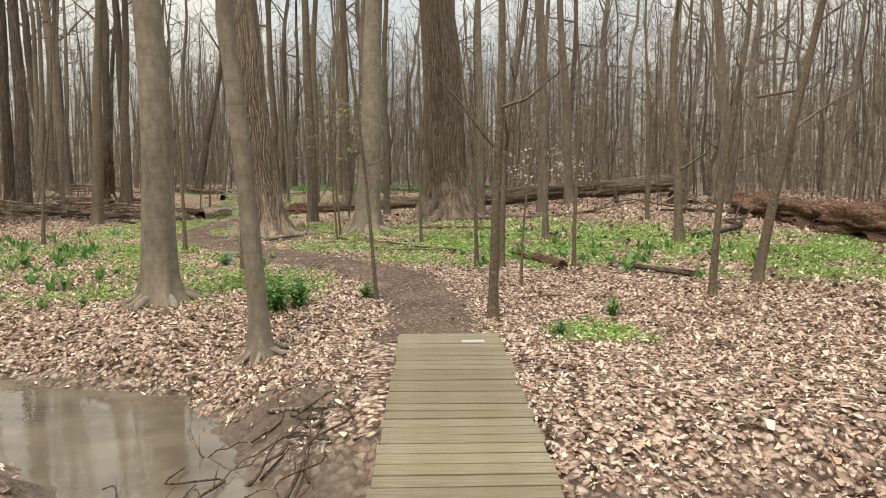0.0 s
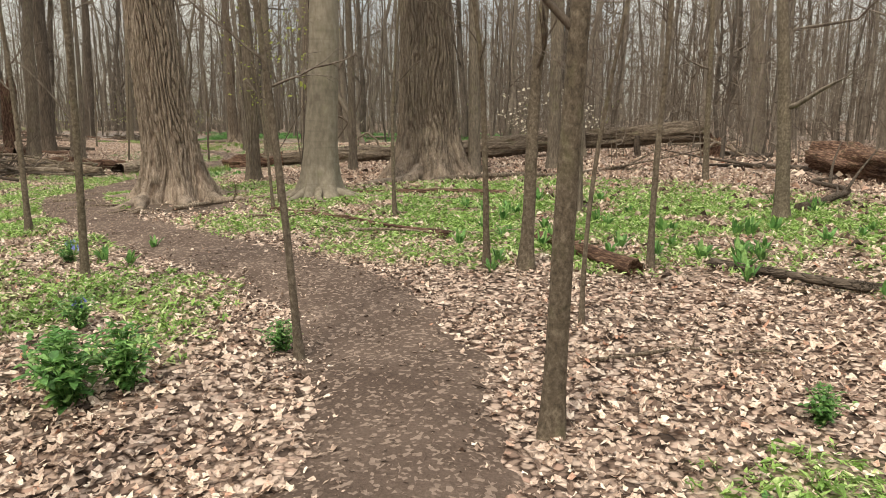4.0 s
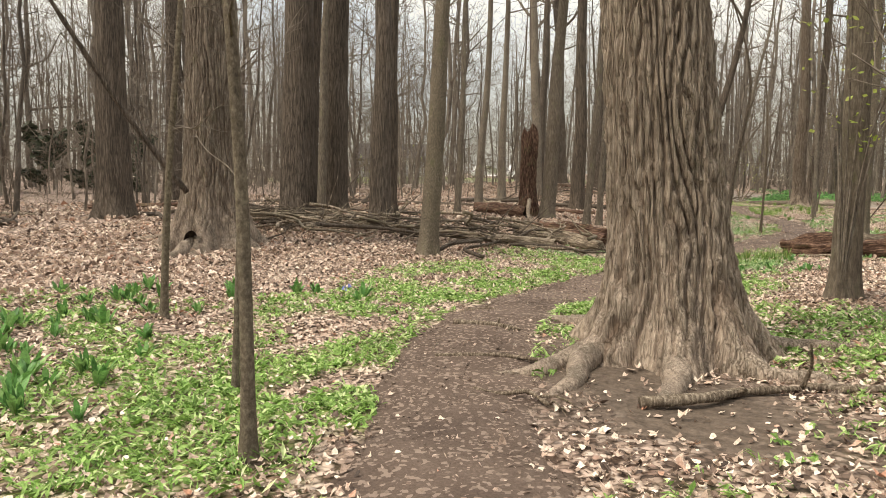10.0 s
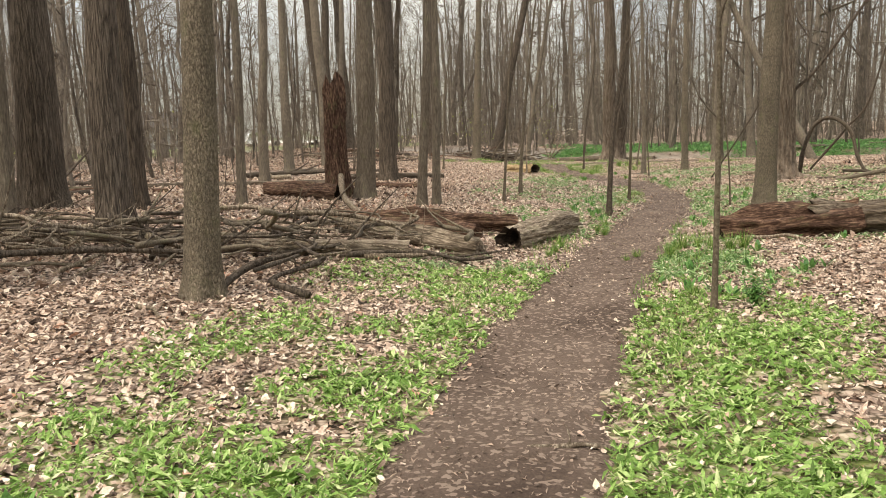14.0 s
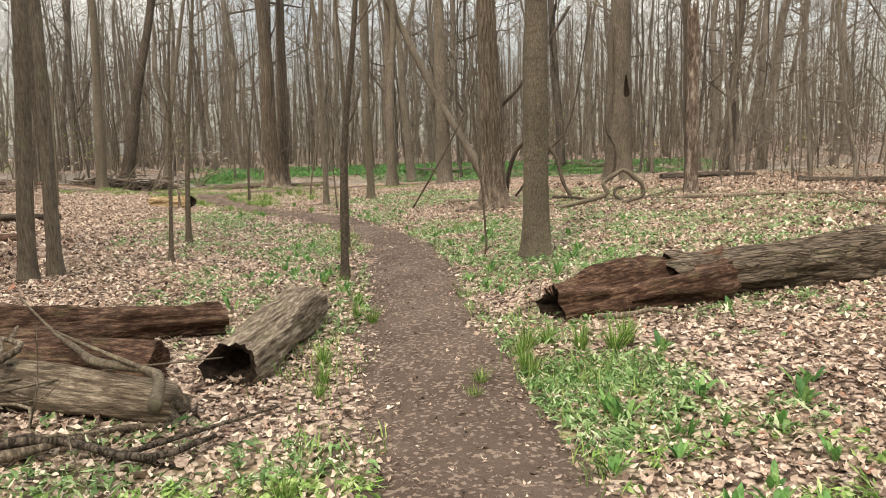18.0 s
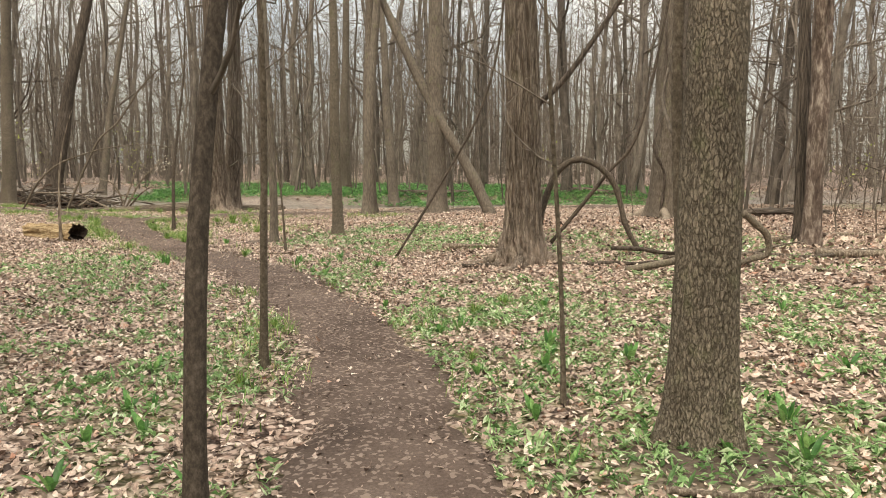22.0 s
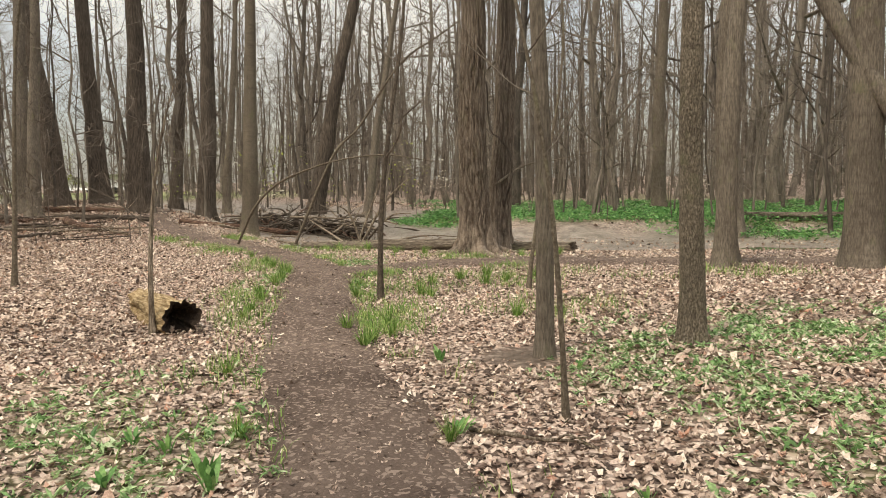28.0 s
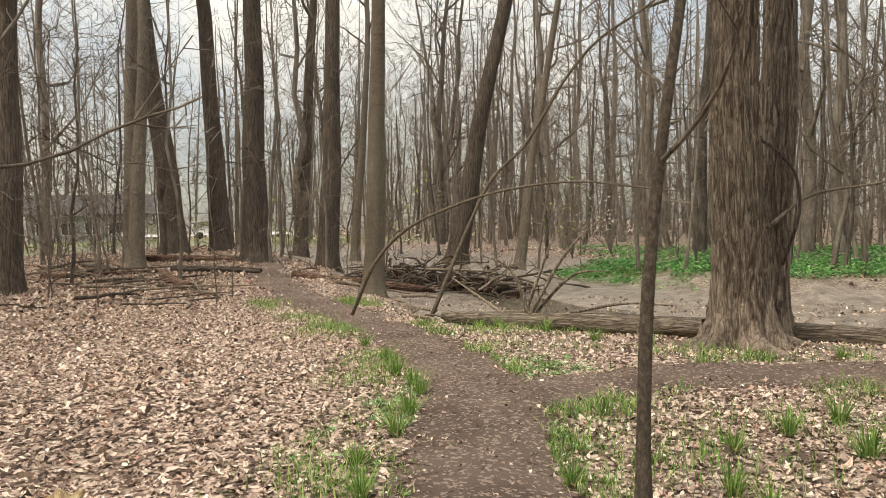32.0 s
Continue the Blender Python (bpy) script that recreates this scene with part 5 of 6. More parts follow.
def grass_field(spots, count, keep=None, area=(-15, 0, 20, 51)):
    """Grass along the trail as single arched blades."""
    x, y = spread(count, *area, keep or (lambda a, b: cover(a, b, spots) * (on_path(a, b) > 0.5)))
    n = len(x)
    z = ground_z(x, y)
    a, h = rng.uniform(0, 6.283, n), rng.uniform(0.03, 0.15, n) * rng.uniform(0.5, 1.1, n)
    o = rng.uniform(0.3, 1.3, n) * h
    cx, cy = np.cos(a), np.sin(a)
    w = rng.uniform(0.002, 0.0045, n)
    sx, sy = -cy * w, cx * w
    v = np.stack([np.stack([x - sx, y - sy, z], 1), np.stack([x + sx, y + sy, z], 1), np.stack([x + cx * o * 0.4 + sx, y + cy * o * 0.4 + sy, z + h * 0.7], 1),
                  np.stack([x + cx * o * 0.4 - sx, y + cy * o * 0.4 - sy, z + h * 0.7], 1), np.stack([x + cx * o, y + cy * o, z + h], 1)], 1)
    i = (np.arange(n) * 5)[:, None]
    geo = Geo()
    geo.add(v.reshape(-1, 3), np.array([[0, 1, 2, 3]]) + i, np.array([[3, 2, 4]]) + i)
    tagged(part("grass", geo, GRASS), "fresh grass growing along the edge of the trail", "grass", kind="stuff")


VERGE = [(-11.4, 44.6, 0.55, 1.5, 1.0), (-12.6, 46.6, 0.6, 0.9, 1.0), (-14.6, 48.4, 0.9, 0.6, 0.8), (-10.4, 42.6, 0.5, 0.9, 0.8), (-9.0, 42.4, 0.45, 1.2, 0.9), (-8.6, 45.4, 1.3, 0.7, 0.8), (-9.4, 44.4, 0.5, 0.8, 0.7), (-7.3, 43.6, 0.9, 0.8, 0.5), (-12.2, 49.4, 1.6, 0.5, 0.8), (-9.6, 48.2, 1.5, 0.35, 0.7), (-5.5, 46.2, 1.8, 0.5, 0.7)]
VERGE += [(-9.5, 40.0, 0.4, 1.5, 0.5), (-5.1, 25.1, 0.55, 0.6, 0.9), (-6.9, 25.6, 0.3, 1.4, 0.5), (-7.0, 22.6, 0.35, 1.2, 0.5), (-6.7, 33.0, 0.3, 1.6, 0.35), (-5.1, 22.2, 0.3, 1.4, 0.5)]
grass_field(VERGE, 420000)


def verge_keep(a, b):
    d = on_path(a, b)
    return (d > 0.42) * np.clip(1.5 - d / 0.85, 0, 1) * np.clip(0.35 + 1.3 * vnoise(a * 1.3 + 9, b * 1.3), 0, 1)


grass_field(VERGE, 330000, lambda a, b: verge_keep(a, b) * np.clip(0.45 + 1.6 * vnoise(a * 3.1, b * 3.1), 0.1, 1), (-18, -8, 41, 52))
grass_field(VERGE, 140000, lambda a, b: verge_keep(a, b) * np.clip(1.2 * vnoise(a * 3.1, b * 3.1), 0, 0.6), (-9, -4, 22, 41))

# ---- trail side: dead trees, vines, brush ----


snag(-12.5, 30.1, 0.29, 3.0, "rotten red-brown standing stump with a splintered top", ROTTEN, ROTTEN)
snag(1.55, 36.9, 0.145, 5.2, "pale dead standing trunk with its bark peeling off", PEELED, PEELED, (-0.01, 0.01), 9)
rod("fallen_branch", [(-12.2, 29.7, gz(-12.2, 29.7) + 0.5), (-11.5, 28.5, 0.36), (-10.5, 27.2, 0.16)], 0.07, 0.05, DEADWOOD, "pale bare branch leaning against the rotten stump", "branch")
rod("leaning_tree", [(-1.5, 46.1, -0.1), (-2.2, 46.4, 1.4), (-3.1, 46.7, 3.0), (-4.0, 47.0, 4.9), (-5.2, 47.2, 7.5)], 0.17, 0.10, GRAY, "leaning mossy trunk caught against another tree", "tree")
rod("vine", [(-2.85, 37.5, 0.15), (-2.79, 37.4, 0.76), (-2.60, 37.31, 1.33), (-2.32, 37.21, 1.55), (-2.01, 37.07, 1.45), (-1.77, 36.97, 1.14), (-1.62, 36.9, 0.57), (-1.45, 36.8, 0.2)], 0.055, 0.04, DARKSAP, "thick dark vine arching beside the trunk", "vine")
rod("vine", [(-2.6, 37.5, 0.24), (-1.85, 37.23, 1.28), (-1.39, 37.0, 2.06), (-0.9, 37.0, 4.5)], 0.03, 0.02, DARKSAP, "straight dark vine slanting up into the trees", "vine")
rod("fallen_branch", [(-5.05, 37.9, -0.03), (-4.3, 37.86, 1.2), (-3.7, 37.75, 2.35), (-3.41, 37.67, 3.63), (-3.3, 37.6, 6.0)], 0.022, 0.014, DARKSAP, "thin bare pole leaning over the leaves", "branch")
rod("branch", [(-3.2, 37.0, 2.2), (-2.74, 36.83, 2.63), (-2.31, 36.66, 3.24), (-1.6, 36.4, 4.4)], 0.05, 0.03, DARK, "dark limb of the furrowed tree", "branch")
coil = [(-2.3, 35.3, gz(-2.3, 35.3) + 0.04), (-1.75, 35.05, gz(-1.75, 35.05) + 0.14)]
for k in range(13):
    a, rad = 3.6 - k * 0.66, (0.4 - 0.012 * k) * (1.0, 1.1, 0.92, 1.05, 0.85)[k % 5]
    coil.append((-0.98 + rad * 0.985 * math.cos(a) + 0.02 * k, 34.85 - rad * 0.17 * math.cos(a) + 0.025 * k, gz(-0.98, 34.85) + 0.4 + rad * math.sin(a) * (0.95 if k < 7 else 0.7) - 0.016 * k))
rod("vine", coil, 0.05, 0.035, SAPLING, "coiled woody vine lying in loops on the leaves", "vine")
rod("vine", [(-2.35, 35.50, -0.02), (-1.55, 35.10, 0.08), (-0.92, 34.81, 0.14), (-0.23, 34.45, 0.22), (0.45, 34.10, 0.02)], 0.045, 0.03, SAPLING, "woody vine trailing over the ground", "vine")
rod("vine", [(1.9, 43.0, 0.2), (1.95, 42.9, 1.2), (1.6, 42.8, 1.9), (1.9, 43.0, 3.0), (1.95, 43.1, 5.0)], 0.04, 0.03, DARK, "dark vine climbing the hollow tree", "vine")
stick((-4.2, 36.65), (-2.65, 36.15), 0.03, "curved branch on the leaves before the dark tree", material=DARK)
stick((-2.0, 36.5, 0.1), (-0.8, 35.85), 0.035, material=DARK)
stick((-2.6, 35.9), (-1.5, 35.6), 0.03, material=DARK)
stick((0.9, 35.9), (4.8, 35.2), 0.07, "long bare branch on the forest floor")
stick((1.2, 37.4), (4.6, 38.4), 0.06)
# dark hollow of the broad tree: a flat fan, its inner shade given by near-black colour
g = Geo()
g.add([(0, 0, 0.55), *[(0.09 * math.sin(a) * (1.35 if math.cos(a) < 0 else 0.75), -0.02, 0.13 * math.cos(a) * (1 if math.cos(a) < 0 else 4.4)) for a in np.arange(16) * 0.3927]], t=[(0, 1 + k, 1 + (k + 1) % 16) for k in range(16)])
hole = part("tree_hollow", g, HEART)
hole.location, hole.rotation_euler = (2.33, 42.955, 2.95), (0, 0, radians(-32))
tagged(hole, "dark open hollow in the bark of a broad tree", "tree hollow")

rod("fallen_branch", [(-12.47, 19.11, 1.09), (-12.48, 18.72, 1.55), (-12.61, 18.10, 2.41), (-12.65, 17.59, 3.17), (-12.65, 17.12, 3.86), (-12.65, 16.65, 4.55)], 0.05, 0.03, DARK, "dead limb leaning against the old oak", "branch")

# hollow at the old tree's foot: a near-black cone, dark by its colour
g = Geo()
g.add([(0, 0.35, 0.1), *[(0.13 * math.sin(a), 0.02 * math.cos(3 * a), 0.17 + 0.2 * math.cos(a)) for a in np.arange(14) * 0.4488]], t=[(0, 1 + k, 1 + (k + 1) % 14) for k in range(14)])
hole = part("tree_hollow", g, HEART)
hole.location, hole.rotation_euler = (-12.2, 19.0, gz(-12.2, 19.0)), (0, 0, radians(34))
tagged(hole, "small dark hollow at the foot of an old tree", "tree hollow")

# brush pile along the foot of the dark trees
for k in range(110):
    f = k / 109
    cx, cy = -14.8 + 6.1 * f + rng.normal(0, 0.35), 21.6 + 2.7 * f + rng.normal(0, 0.55)
    a = rng.uniform(-0.5, 2.2)
    ln = rng.uniform(0.5, 2.2) * (1.7 if k % 5 == 0 else 1.0)
    up = rng.uniform(0.0, 0.42) + (0.35 if k % 7 == 0 else 0.0)
    stick((cx - ln / 2 * math.cos(a), cy - ln / 2 * math.sin(a), up), (cx + ln / 2 * math.cos(a), cy + ln / 2 * math.sin(a), rng.uniform(0, 0.42)), rng.uniform(0.01, 0.04),
          "dry gray branch in the brush pile", 0.45, 3, [DEADWOOD, SAPLING, DARK][k % 3])
log("fallen_log", (-13.9, 22.3, 0.12), (-10.6, 24.1, 0.05), 0.09, 0.07, DEADWOOD, "bare gray trunk lying in the brush pile", 0.14)
log("fallen_log", (-10.3, 23.5, 0.08), (-8.5, 24.55, 0.02), 0.08, 0.1, DEADWOOD, "barkless pale log in the brush pile", 0.14)
log("fallen_log", (-9.9, 25.6, 0.0), (-7.7, 24.9, 0.0), 0.16, 0.13, DEADWOOD, "weathered log at the end of the brush pile", 0.22)
log("fallen_log", (-13.9, 29.6, 0), (-12.1, 29.4, 0), 0.2, 0.17, ROTTEN, "dark rotten log behind the standing stump", 0.3, core=HEART)
log("fallen_log", (-15.5, 22.4, 0.1), (-12.9, 22.2, 0.1), 0.06, 0.05, SAPLING, "slender fallen pole across the tree feet", 0.1)
for x0, y0, x1, y1, r in ((-20.5, 27.5, -16.5, 29.5, 0.08), (-24, 30, -19, 34, 0.1), (-19, 22, -16.5, 21, 0.05), (-18, 33, -14.5, 35, 0.09), (-26, 24, -22, 27, 0.1), (-16, 37, -13, 38, 0.1), (-23.9, 54.7, -20.7, 52.3, 0.12), (-24.6, 55.7, -21.9, 56.3, 0.1), (-26.5, 53.0, -24.8, 55.4, 0.07), (-28.5, 56.0, -26.0, 54.6, 0.08), (-29, 58, -25, 59.5, 0.12), (-20.5, 55.8, -17, 57.3, 0.1), (4, 44, 8, 45, 0.12), (7, 41, 11, 40, 0.1), (-3, 60, 1, 61, 0.12), (3, 62, 8, 60, 0.14), (-14, 33, -12, 33.4, 0.09), (10, 26, 13, 29, 0.1), (2.0, 17.0, -0.6, 17.8, 0.045), (3.2, 11.7, 4.3, 10.7, 0.05)):
    log("fallen_log", (x0, y0, 0), (x1, y1, 0), r, r * 0.8, [LOGBARK, DARK, ROTTEN][int(abs(x0 * 7)) % 3], "old fallen log on the forest floor", 0.3, mid=((x0 + x1) / 2 + rng.normal(0, 0.25), (y0 + y1) / 2 + rng.normal(0, 0.25), gz((x0 + x1) / 2, (y0 + y1) / 2) + r))

for k in range(64):
    cx, cy, a, ln = -22.5 + rng.normal(0, 3.2), 53.6 + rng.normal(0, 2.2), rng.uniform(0, 3.1), rng.uniform(0.8, 2.6)
    if float(on_path(np.array([cx]), np.array([cy]))[0]) > 1.2:
        stick((cx - ln / 2 * math.cos(a), cy - ln / 2 * math.sin(a), rng.uniform(0, 0.15)), (cx + ln / 2 * math.cos(a), cy + ln / 2 * math.sin(a), rng.uniform(0, 0.2)), rng.uniform(0.015, 0.045), "dry branch among the dead wood by the trail", 0.25, 2, [DEADWOOD, DARK][k % 2])

# loose sticks and roots along the trail
for p0, p1, r in (((-5.62, 17.48), (-5.0, 17.66), 0.035), ((-4.98, 16.4), (-4.1, 16.9), 0.028), ((-5.75, 19.5), (-5.3, 19.7), 0.018), ((-6.0, 18.2), (-5.55, 18.4), 0.018), ((-3.3, 16.3), (-2.5, 17.35), 0.04), ((-2.6, 17.3), (-1.6, 17.6), 0.03), ((-0.6, 13.9), (1.5, 13.2), 0.02), ((0.3, 13.7), (1.3, 13.3), 0.022), ((-4.3, 15.95), (-3.6, 15.97), 0.02), ((-0.4, 17.2), (1.1, 16.65), 0.03), ((-8.9, 24.1), (-7.7, 24.8), 0.035), ((-4.55, 26.5), (-3.7, 26.3), 0.03), ((-7.4, 39.2), (-6.6, 39.0), 0.018), ((-4.2, 38.4), (-3.2, 38.0), 0.05), ((-2.9, 6.6), (-2.1, 6.1), 0.03), ((-1.2, 5.7), (-0.5, 5.2), 0.02), ((-1.6, 5.3), (-0.9, 4.3), 0.02), ((-1.9, 5.9), (-1.2, 4.8), 0.018), ((1.3, 9.2), (2.7, 9.5), 0.015), ((-4.9, 12.3), (-4.4, 12.2), 0.02), ((-9.7, 21.2), (-8.9, 21.0), 0.02), ((-11.6, 43.8), (-10.9, 44.1), 0.015), ((-8.2, 45.9), (-7.2, 45.6), 0.012), ((-2.0, 14.9), (-1.1, 15.1), 0.018), ((-5.2, 27.0), (-4.6, 27.4), 0.02), ((-4.6, 29.5), (-3.9, 29.1), 0.02), ((-7.3, 43.6), (-6.5, 44.4), 0.015)):
    stick(p0, p1, r)

# ---- creek bank ----
rod("bent_branch", [(-15.0, 49.8, 0.05), (-14.48, 49.64, 0.87), (-13.88, 49.56, 1.4), (-13.14, 49.51, 1.71), (-12.31, 49.46, 1.92), (-11.3, 49.39, 2.0), (-10.47, 49.2, 1.89), (-9.87, 48.92, 1.8)], 0.032, 0.008, SAPLING, "thin bent branch arching over the creek", "branch")
rod("leaning_tree", [(-14.3, 51.2, -0.2), (-13.66, 51.54, 1.44), (-13.26, 51.7, 2.25), (-12.72, 51.88, 2.81), (-12.06, 52.07, 3.87), (-11.51, 52.2, 4.49), (-10.79, 52.33, 4.94), (-9.5, 52.5, 5.8)], 0.036, 0.018, SAPLING, "slender tree leaning out over the creek", "tree")
rod("vine", [(-8.8, 49.5, 0.9), (-8.62, 49.4, 1.51), (-8.66, 49.4, 1.97), (-8.87, 49.4, 2.27), (-9.06, 49.4, 2.5), (-9.1, 49.35, 3.4)], 0.02, 0.015, DARK, "looping vine hanging on the twin trunk", "vine")
rod("branch", [(-8.95, 49.4, 1.35), (-8.46, 50.1, 1.73), (-7.66, 50.12, 1.86), (-6.6, 50.0, 2.1)], 0.025, 0.008, SAPLING, "bare side branch above the creek", "branch")
for q in ([(-12.49, 50.91, -0.15), (-11.86, 51.09, 0.96), (-11.22, 51.24, 1.59)], [(-12.55, 50.89, -0.15), (-12.2, 51.0, 0.79), (-11.98, 51.06, 1.41)], [(-12.5, 51.01, -0.15), (-11.81, 51.21, 0.6), (-11.3, 51.33, 0.68)], [(-12.29, 50.65, -0.1), (-12.57, 50.56, 0.73), (-13.02, 50.4, 1.0)], [(-12.6, 50.8, -0.1), (-13.4, 51.4, 0.2), (-14.2, 52.0, 0.5)], [(-12.3, 51.2, -0.1), (-11.2, 51.9, 0.1), (-10.4, 52.3, 0.05)]):
    rod("fallen_branch", q, 0.035, 0.01, DEADWOOD, "gray branch of the drift pile in the creek", "branch", group="creek drift branches")
for k in range(48):
    cx, cy, a, ln = -12.6 + rng.normal(0, 0.9), 51.6 + rng.normal(0, 0.45), rng.uniform(0, 3.1), rng.uniform(0.6, 1.6)
    stick((cx - ln / 2 * math.cos(a), cy - ln / 2 * math.sin(a), rng.uniform(0, 0.2)), (cx + ln / 2 * math.cos(a), cy + ln / 2 * math.sin(a), rng.uniform(0, 0.25)), rng.uniform(0.01, 0.035), "wet branch in the creek drift pile", 0.3, 3, [DARK, DEADWOOD, SAPLING][k % 3])
for k in range(84):
    a = rng.uniform(3.4, 6.0)
    cx, cy = -17.0 + 1.7 * rng.normal(), 58.6 + 0.7 * rng.normal()
    ln = rng.uniform(0.6, 2.0)
    z = gz(cx, cy)
    rod("root", [(cx, cy, z - 0.05), (cx + 0.3 * ln * math.cos(a), cy + 0.3 * ln * math.sin(a), z + rng.uniform(0.0, 0.35)), (cx + ln * math.cos(a), cy + ln * math.sin(a), z + rng.uniform(-0.2, 0.3))], rng.uniform(0.02, 0.07), 0.01, [DARK, DARKSAP, ROTTEN][k % 3], "dark bare root of the undercut bank", "root", 7, "bank roots")
log("fallen_log", (-9.0, 50.2, 0.08), (-7.4, 49.15, 0.0), 0.14, 0.12, LOGBARK, "end of the log beyond the twin tree", 0.14)
for k in range(46):
    cx, cy, a, ln = -17.2 + rng.normal(0, 1.6), 58.4 + rng.normal(0, 0.7), rng.uniform(0, 3.1), rng.uniform(0.8, 2.4)
    stick((cx - ln / 2 * math.cos(a), cy - ln / 2 * math.sin(a), rng.uniform(0, 0.5)), (cx + ln / 2 * math.cos(a), cy + ln / 2 * math.sin(a), rng.uniform(0, 0.7)), rng.uniform(0.015, 0.05), "dark branch heaped on the undercut creek bank", 0.3, 3, [DARK, DARKSAP, DEADWOOD][k % 3])
for p0, p1, ra, rb in (((-19.0, 58.9, -0.1), (-16.4, 58.2, -0.1), 0.26, 0.18), ((-16.9, 58.9, -0.05), (-14.9, 58.0, -0.15), 0.18, 0.12)):
    log("root_mass", p0, p1, ra, rb, HEART, "dark tangle of earth and roots at the undercut bank", 0.7, seg=40, category="roots")
log("fallen_log", (-12.2, 52.6, 0.1), (-9.8, 52.9, 0.12), 0.16, 0.14, DARK, "dark log on the muddy creek flat", 0.2)

# drift sticks and bare roots at the bank of the stream beside the bridge
for k in range(26):
    cx, cy, a, ln = -1.25 + rng.normal(0, 0.4), 4.7 + rng.normal(0, 0.5), rng.uniform(0, 3.1), rng.uniform(0.25, 0.9)
    stick((cx - ln / 2 * math.cos(a), cy - ln / 2 * math.sin(a), rng.uniform(0, 0.1)), (cx + ln / 2 * math.cos(a), cy + ln / 2 * math.sin(a), rng.uniform(0, 0.12)), rng.uniform(0.006, 0.018), "dark wet stick on the muddy stream bank", 0.4, 2, [DARK, ROTTEN, DARKSAP][k % 3])

# dead wood on the forest floor in the middle distance
for k in range(70):
    cx, cy = rng.uniform(-28, 16), rng.uniform(12, 66)
    a, ln, r = rng.uniform(0, 3.14), rng.uniform(1.2, 4.5), rng.uniform(0.025, 0.11)
    ends = [(cx - ln / 2 * math.cos(a), cy - ln / 2 * math.sin(a)), (cx + ln / 2 * math.cos(a), cy + ln / 2 * math.sin(a))]
    if min(float(on_path(np.array([ex]), np.array([ey]))[0]) for ex, ey in ends + [(cx, cy)]) > 4.5 and float(near_line(np.array([cx]), np.array([cy]), CREEK)[0]) > 4:
        stick(*ends, r, "gray fallen branch deep in the wood", 0.2, 3, [DARK, LOGBARK, DEADWOOD][k % 3])

# ---- green plants ----


def blades(n, length, width, splay, seed, fold=0.3, droop=0.5, oval=False):
    """Leaf blades that rise from one root and arch outwards."""
    rg = np.random.default_rng(seed)
    geo = Geo()
    for k in range(n):
        a, s = rg.uniform(0, 6.283), rg.uniform(0.1, 1.0) * splay
        ln, wd = length * rg.uniform(0.55, 1.15), width * rg.uniform(0.7, 1.2)
        out = np.array([math.cos(a), math.sin(a), 0])
        side = np.array([-math.sin(a), math.cos(a), 0])
        root = out * rg.uniform(0, 0.25) * length * splay + side * rg.normal(0, 0.06) * length
        v = []
        for f in (0.0, 0.25, 0.5, 0.75, 1.0):
            c = root + out * ln * s * (f + droop * f * f * 0.6) + np.array([0, 0, ln * (f - droop * s * f * f * 0.55)])
            w = wd * ((0.15, 0.7, 1.0, 0.8, 0.03)[int(f * 4)] if oval else (0.8, 1.0, 0.8, 0.5, 0.02)[int(f * 4)])
            v += [c - side * w / 2 + (0, 0, fold * w), c, c + side * w / 2 + (0, 0, fold * w)]
        q = []
        for r in range(4):
            q += [(3 * r, 3 * r + 1, 3 * r + 4, 3 * r + 3), (3 * r + 1, 3 * r + 2, 3 * r + 5, 3 * r + 4)]
        geo.add(v, q)
    return geo


TUFTS = [blades(70, 0.16, 0.006, 0.75, 300 + s).mesh("grass_blades", GRASS) for s in range(4)]
BROAD = [blades(12, 0.2, 0.05, 0.6, 320 + s, oval=True).mesh("leaves", RAMP) for s in range(4)]
LEEK = [blades(7, 0.15, 0.035, 0.7, 340 + s, oval=True).mesh("leaves", RAMP) for s in range(3)]


def leafy_bush(seed, stems=26, tall=0.5, leaf=0.1):
    """A dense bush of upright stems with oval leaves all along them."""
    rg = np.random.default_rng(seed)
    geo = Geo()
    for k in range(stems):
        a, out = rg.uniform(0, 6.283), rg.uniform(0.0, 0.32)
        h = tall * rg.uniform(0.45, 1.0) * (1.1 - out)
        top = np.array([out * math.cos(a), out * math.sin(a), h])
        p = curve([(0.15 * top[0], 0.15 * top[1], 0), tuple(top * (0.55, 0.55, 0.6)), tuple(top)], 8)
        tube(geo, p, np.linspace(0.005, 0.002, 8), 4)
        for n in range(11):
            c = p[min(7, 1 + n * 7 // 10)] + rg.normal(0, 0.012, 3)
            b = rg.uniform(0, 6.283)
            d = np.array([math.cos(b), math.sin(b), rg.uniform(-0.1, 0.7)])
            d /= np.linalg.norm(d)
            s = np.cross(d, (0, 0, 1))
            s /= np.linalg.norm(s)
            ln = leaf * rg.uniform(0.6, 1.15)
            u = np.cross(s, d)
            v = [c, c + d * ln * 0.35 - s * ln * 0.24 + u * 0.015, c + d * ln * 0.4, c + d * ln * 0.35 + s * ln * 0.24 + u * 0.015, c + d * ln * 0.75 - s * ln * 0.17, c + d * ln * 0.75 - u * 0.008, c + d * ln * 0.75 + s * ln * 0.17, c + d * ln - u * 0.02]
            geo.add(v, [(1, 2, 5, 4), (2, 3, 6, 5)], [(0, 2, 1), (0, 3, 2), (4, 5, 7), (5, 6, 7)])
    return geo


SHRUB = [leafy_bush(360 + s).mesh("leaves", RAMP) for s in range(3)]


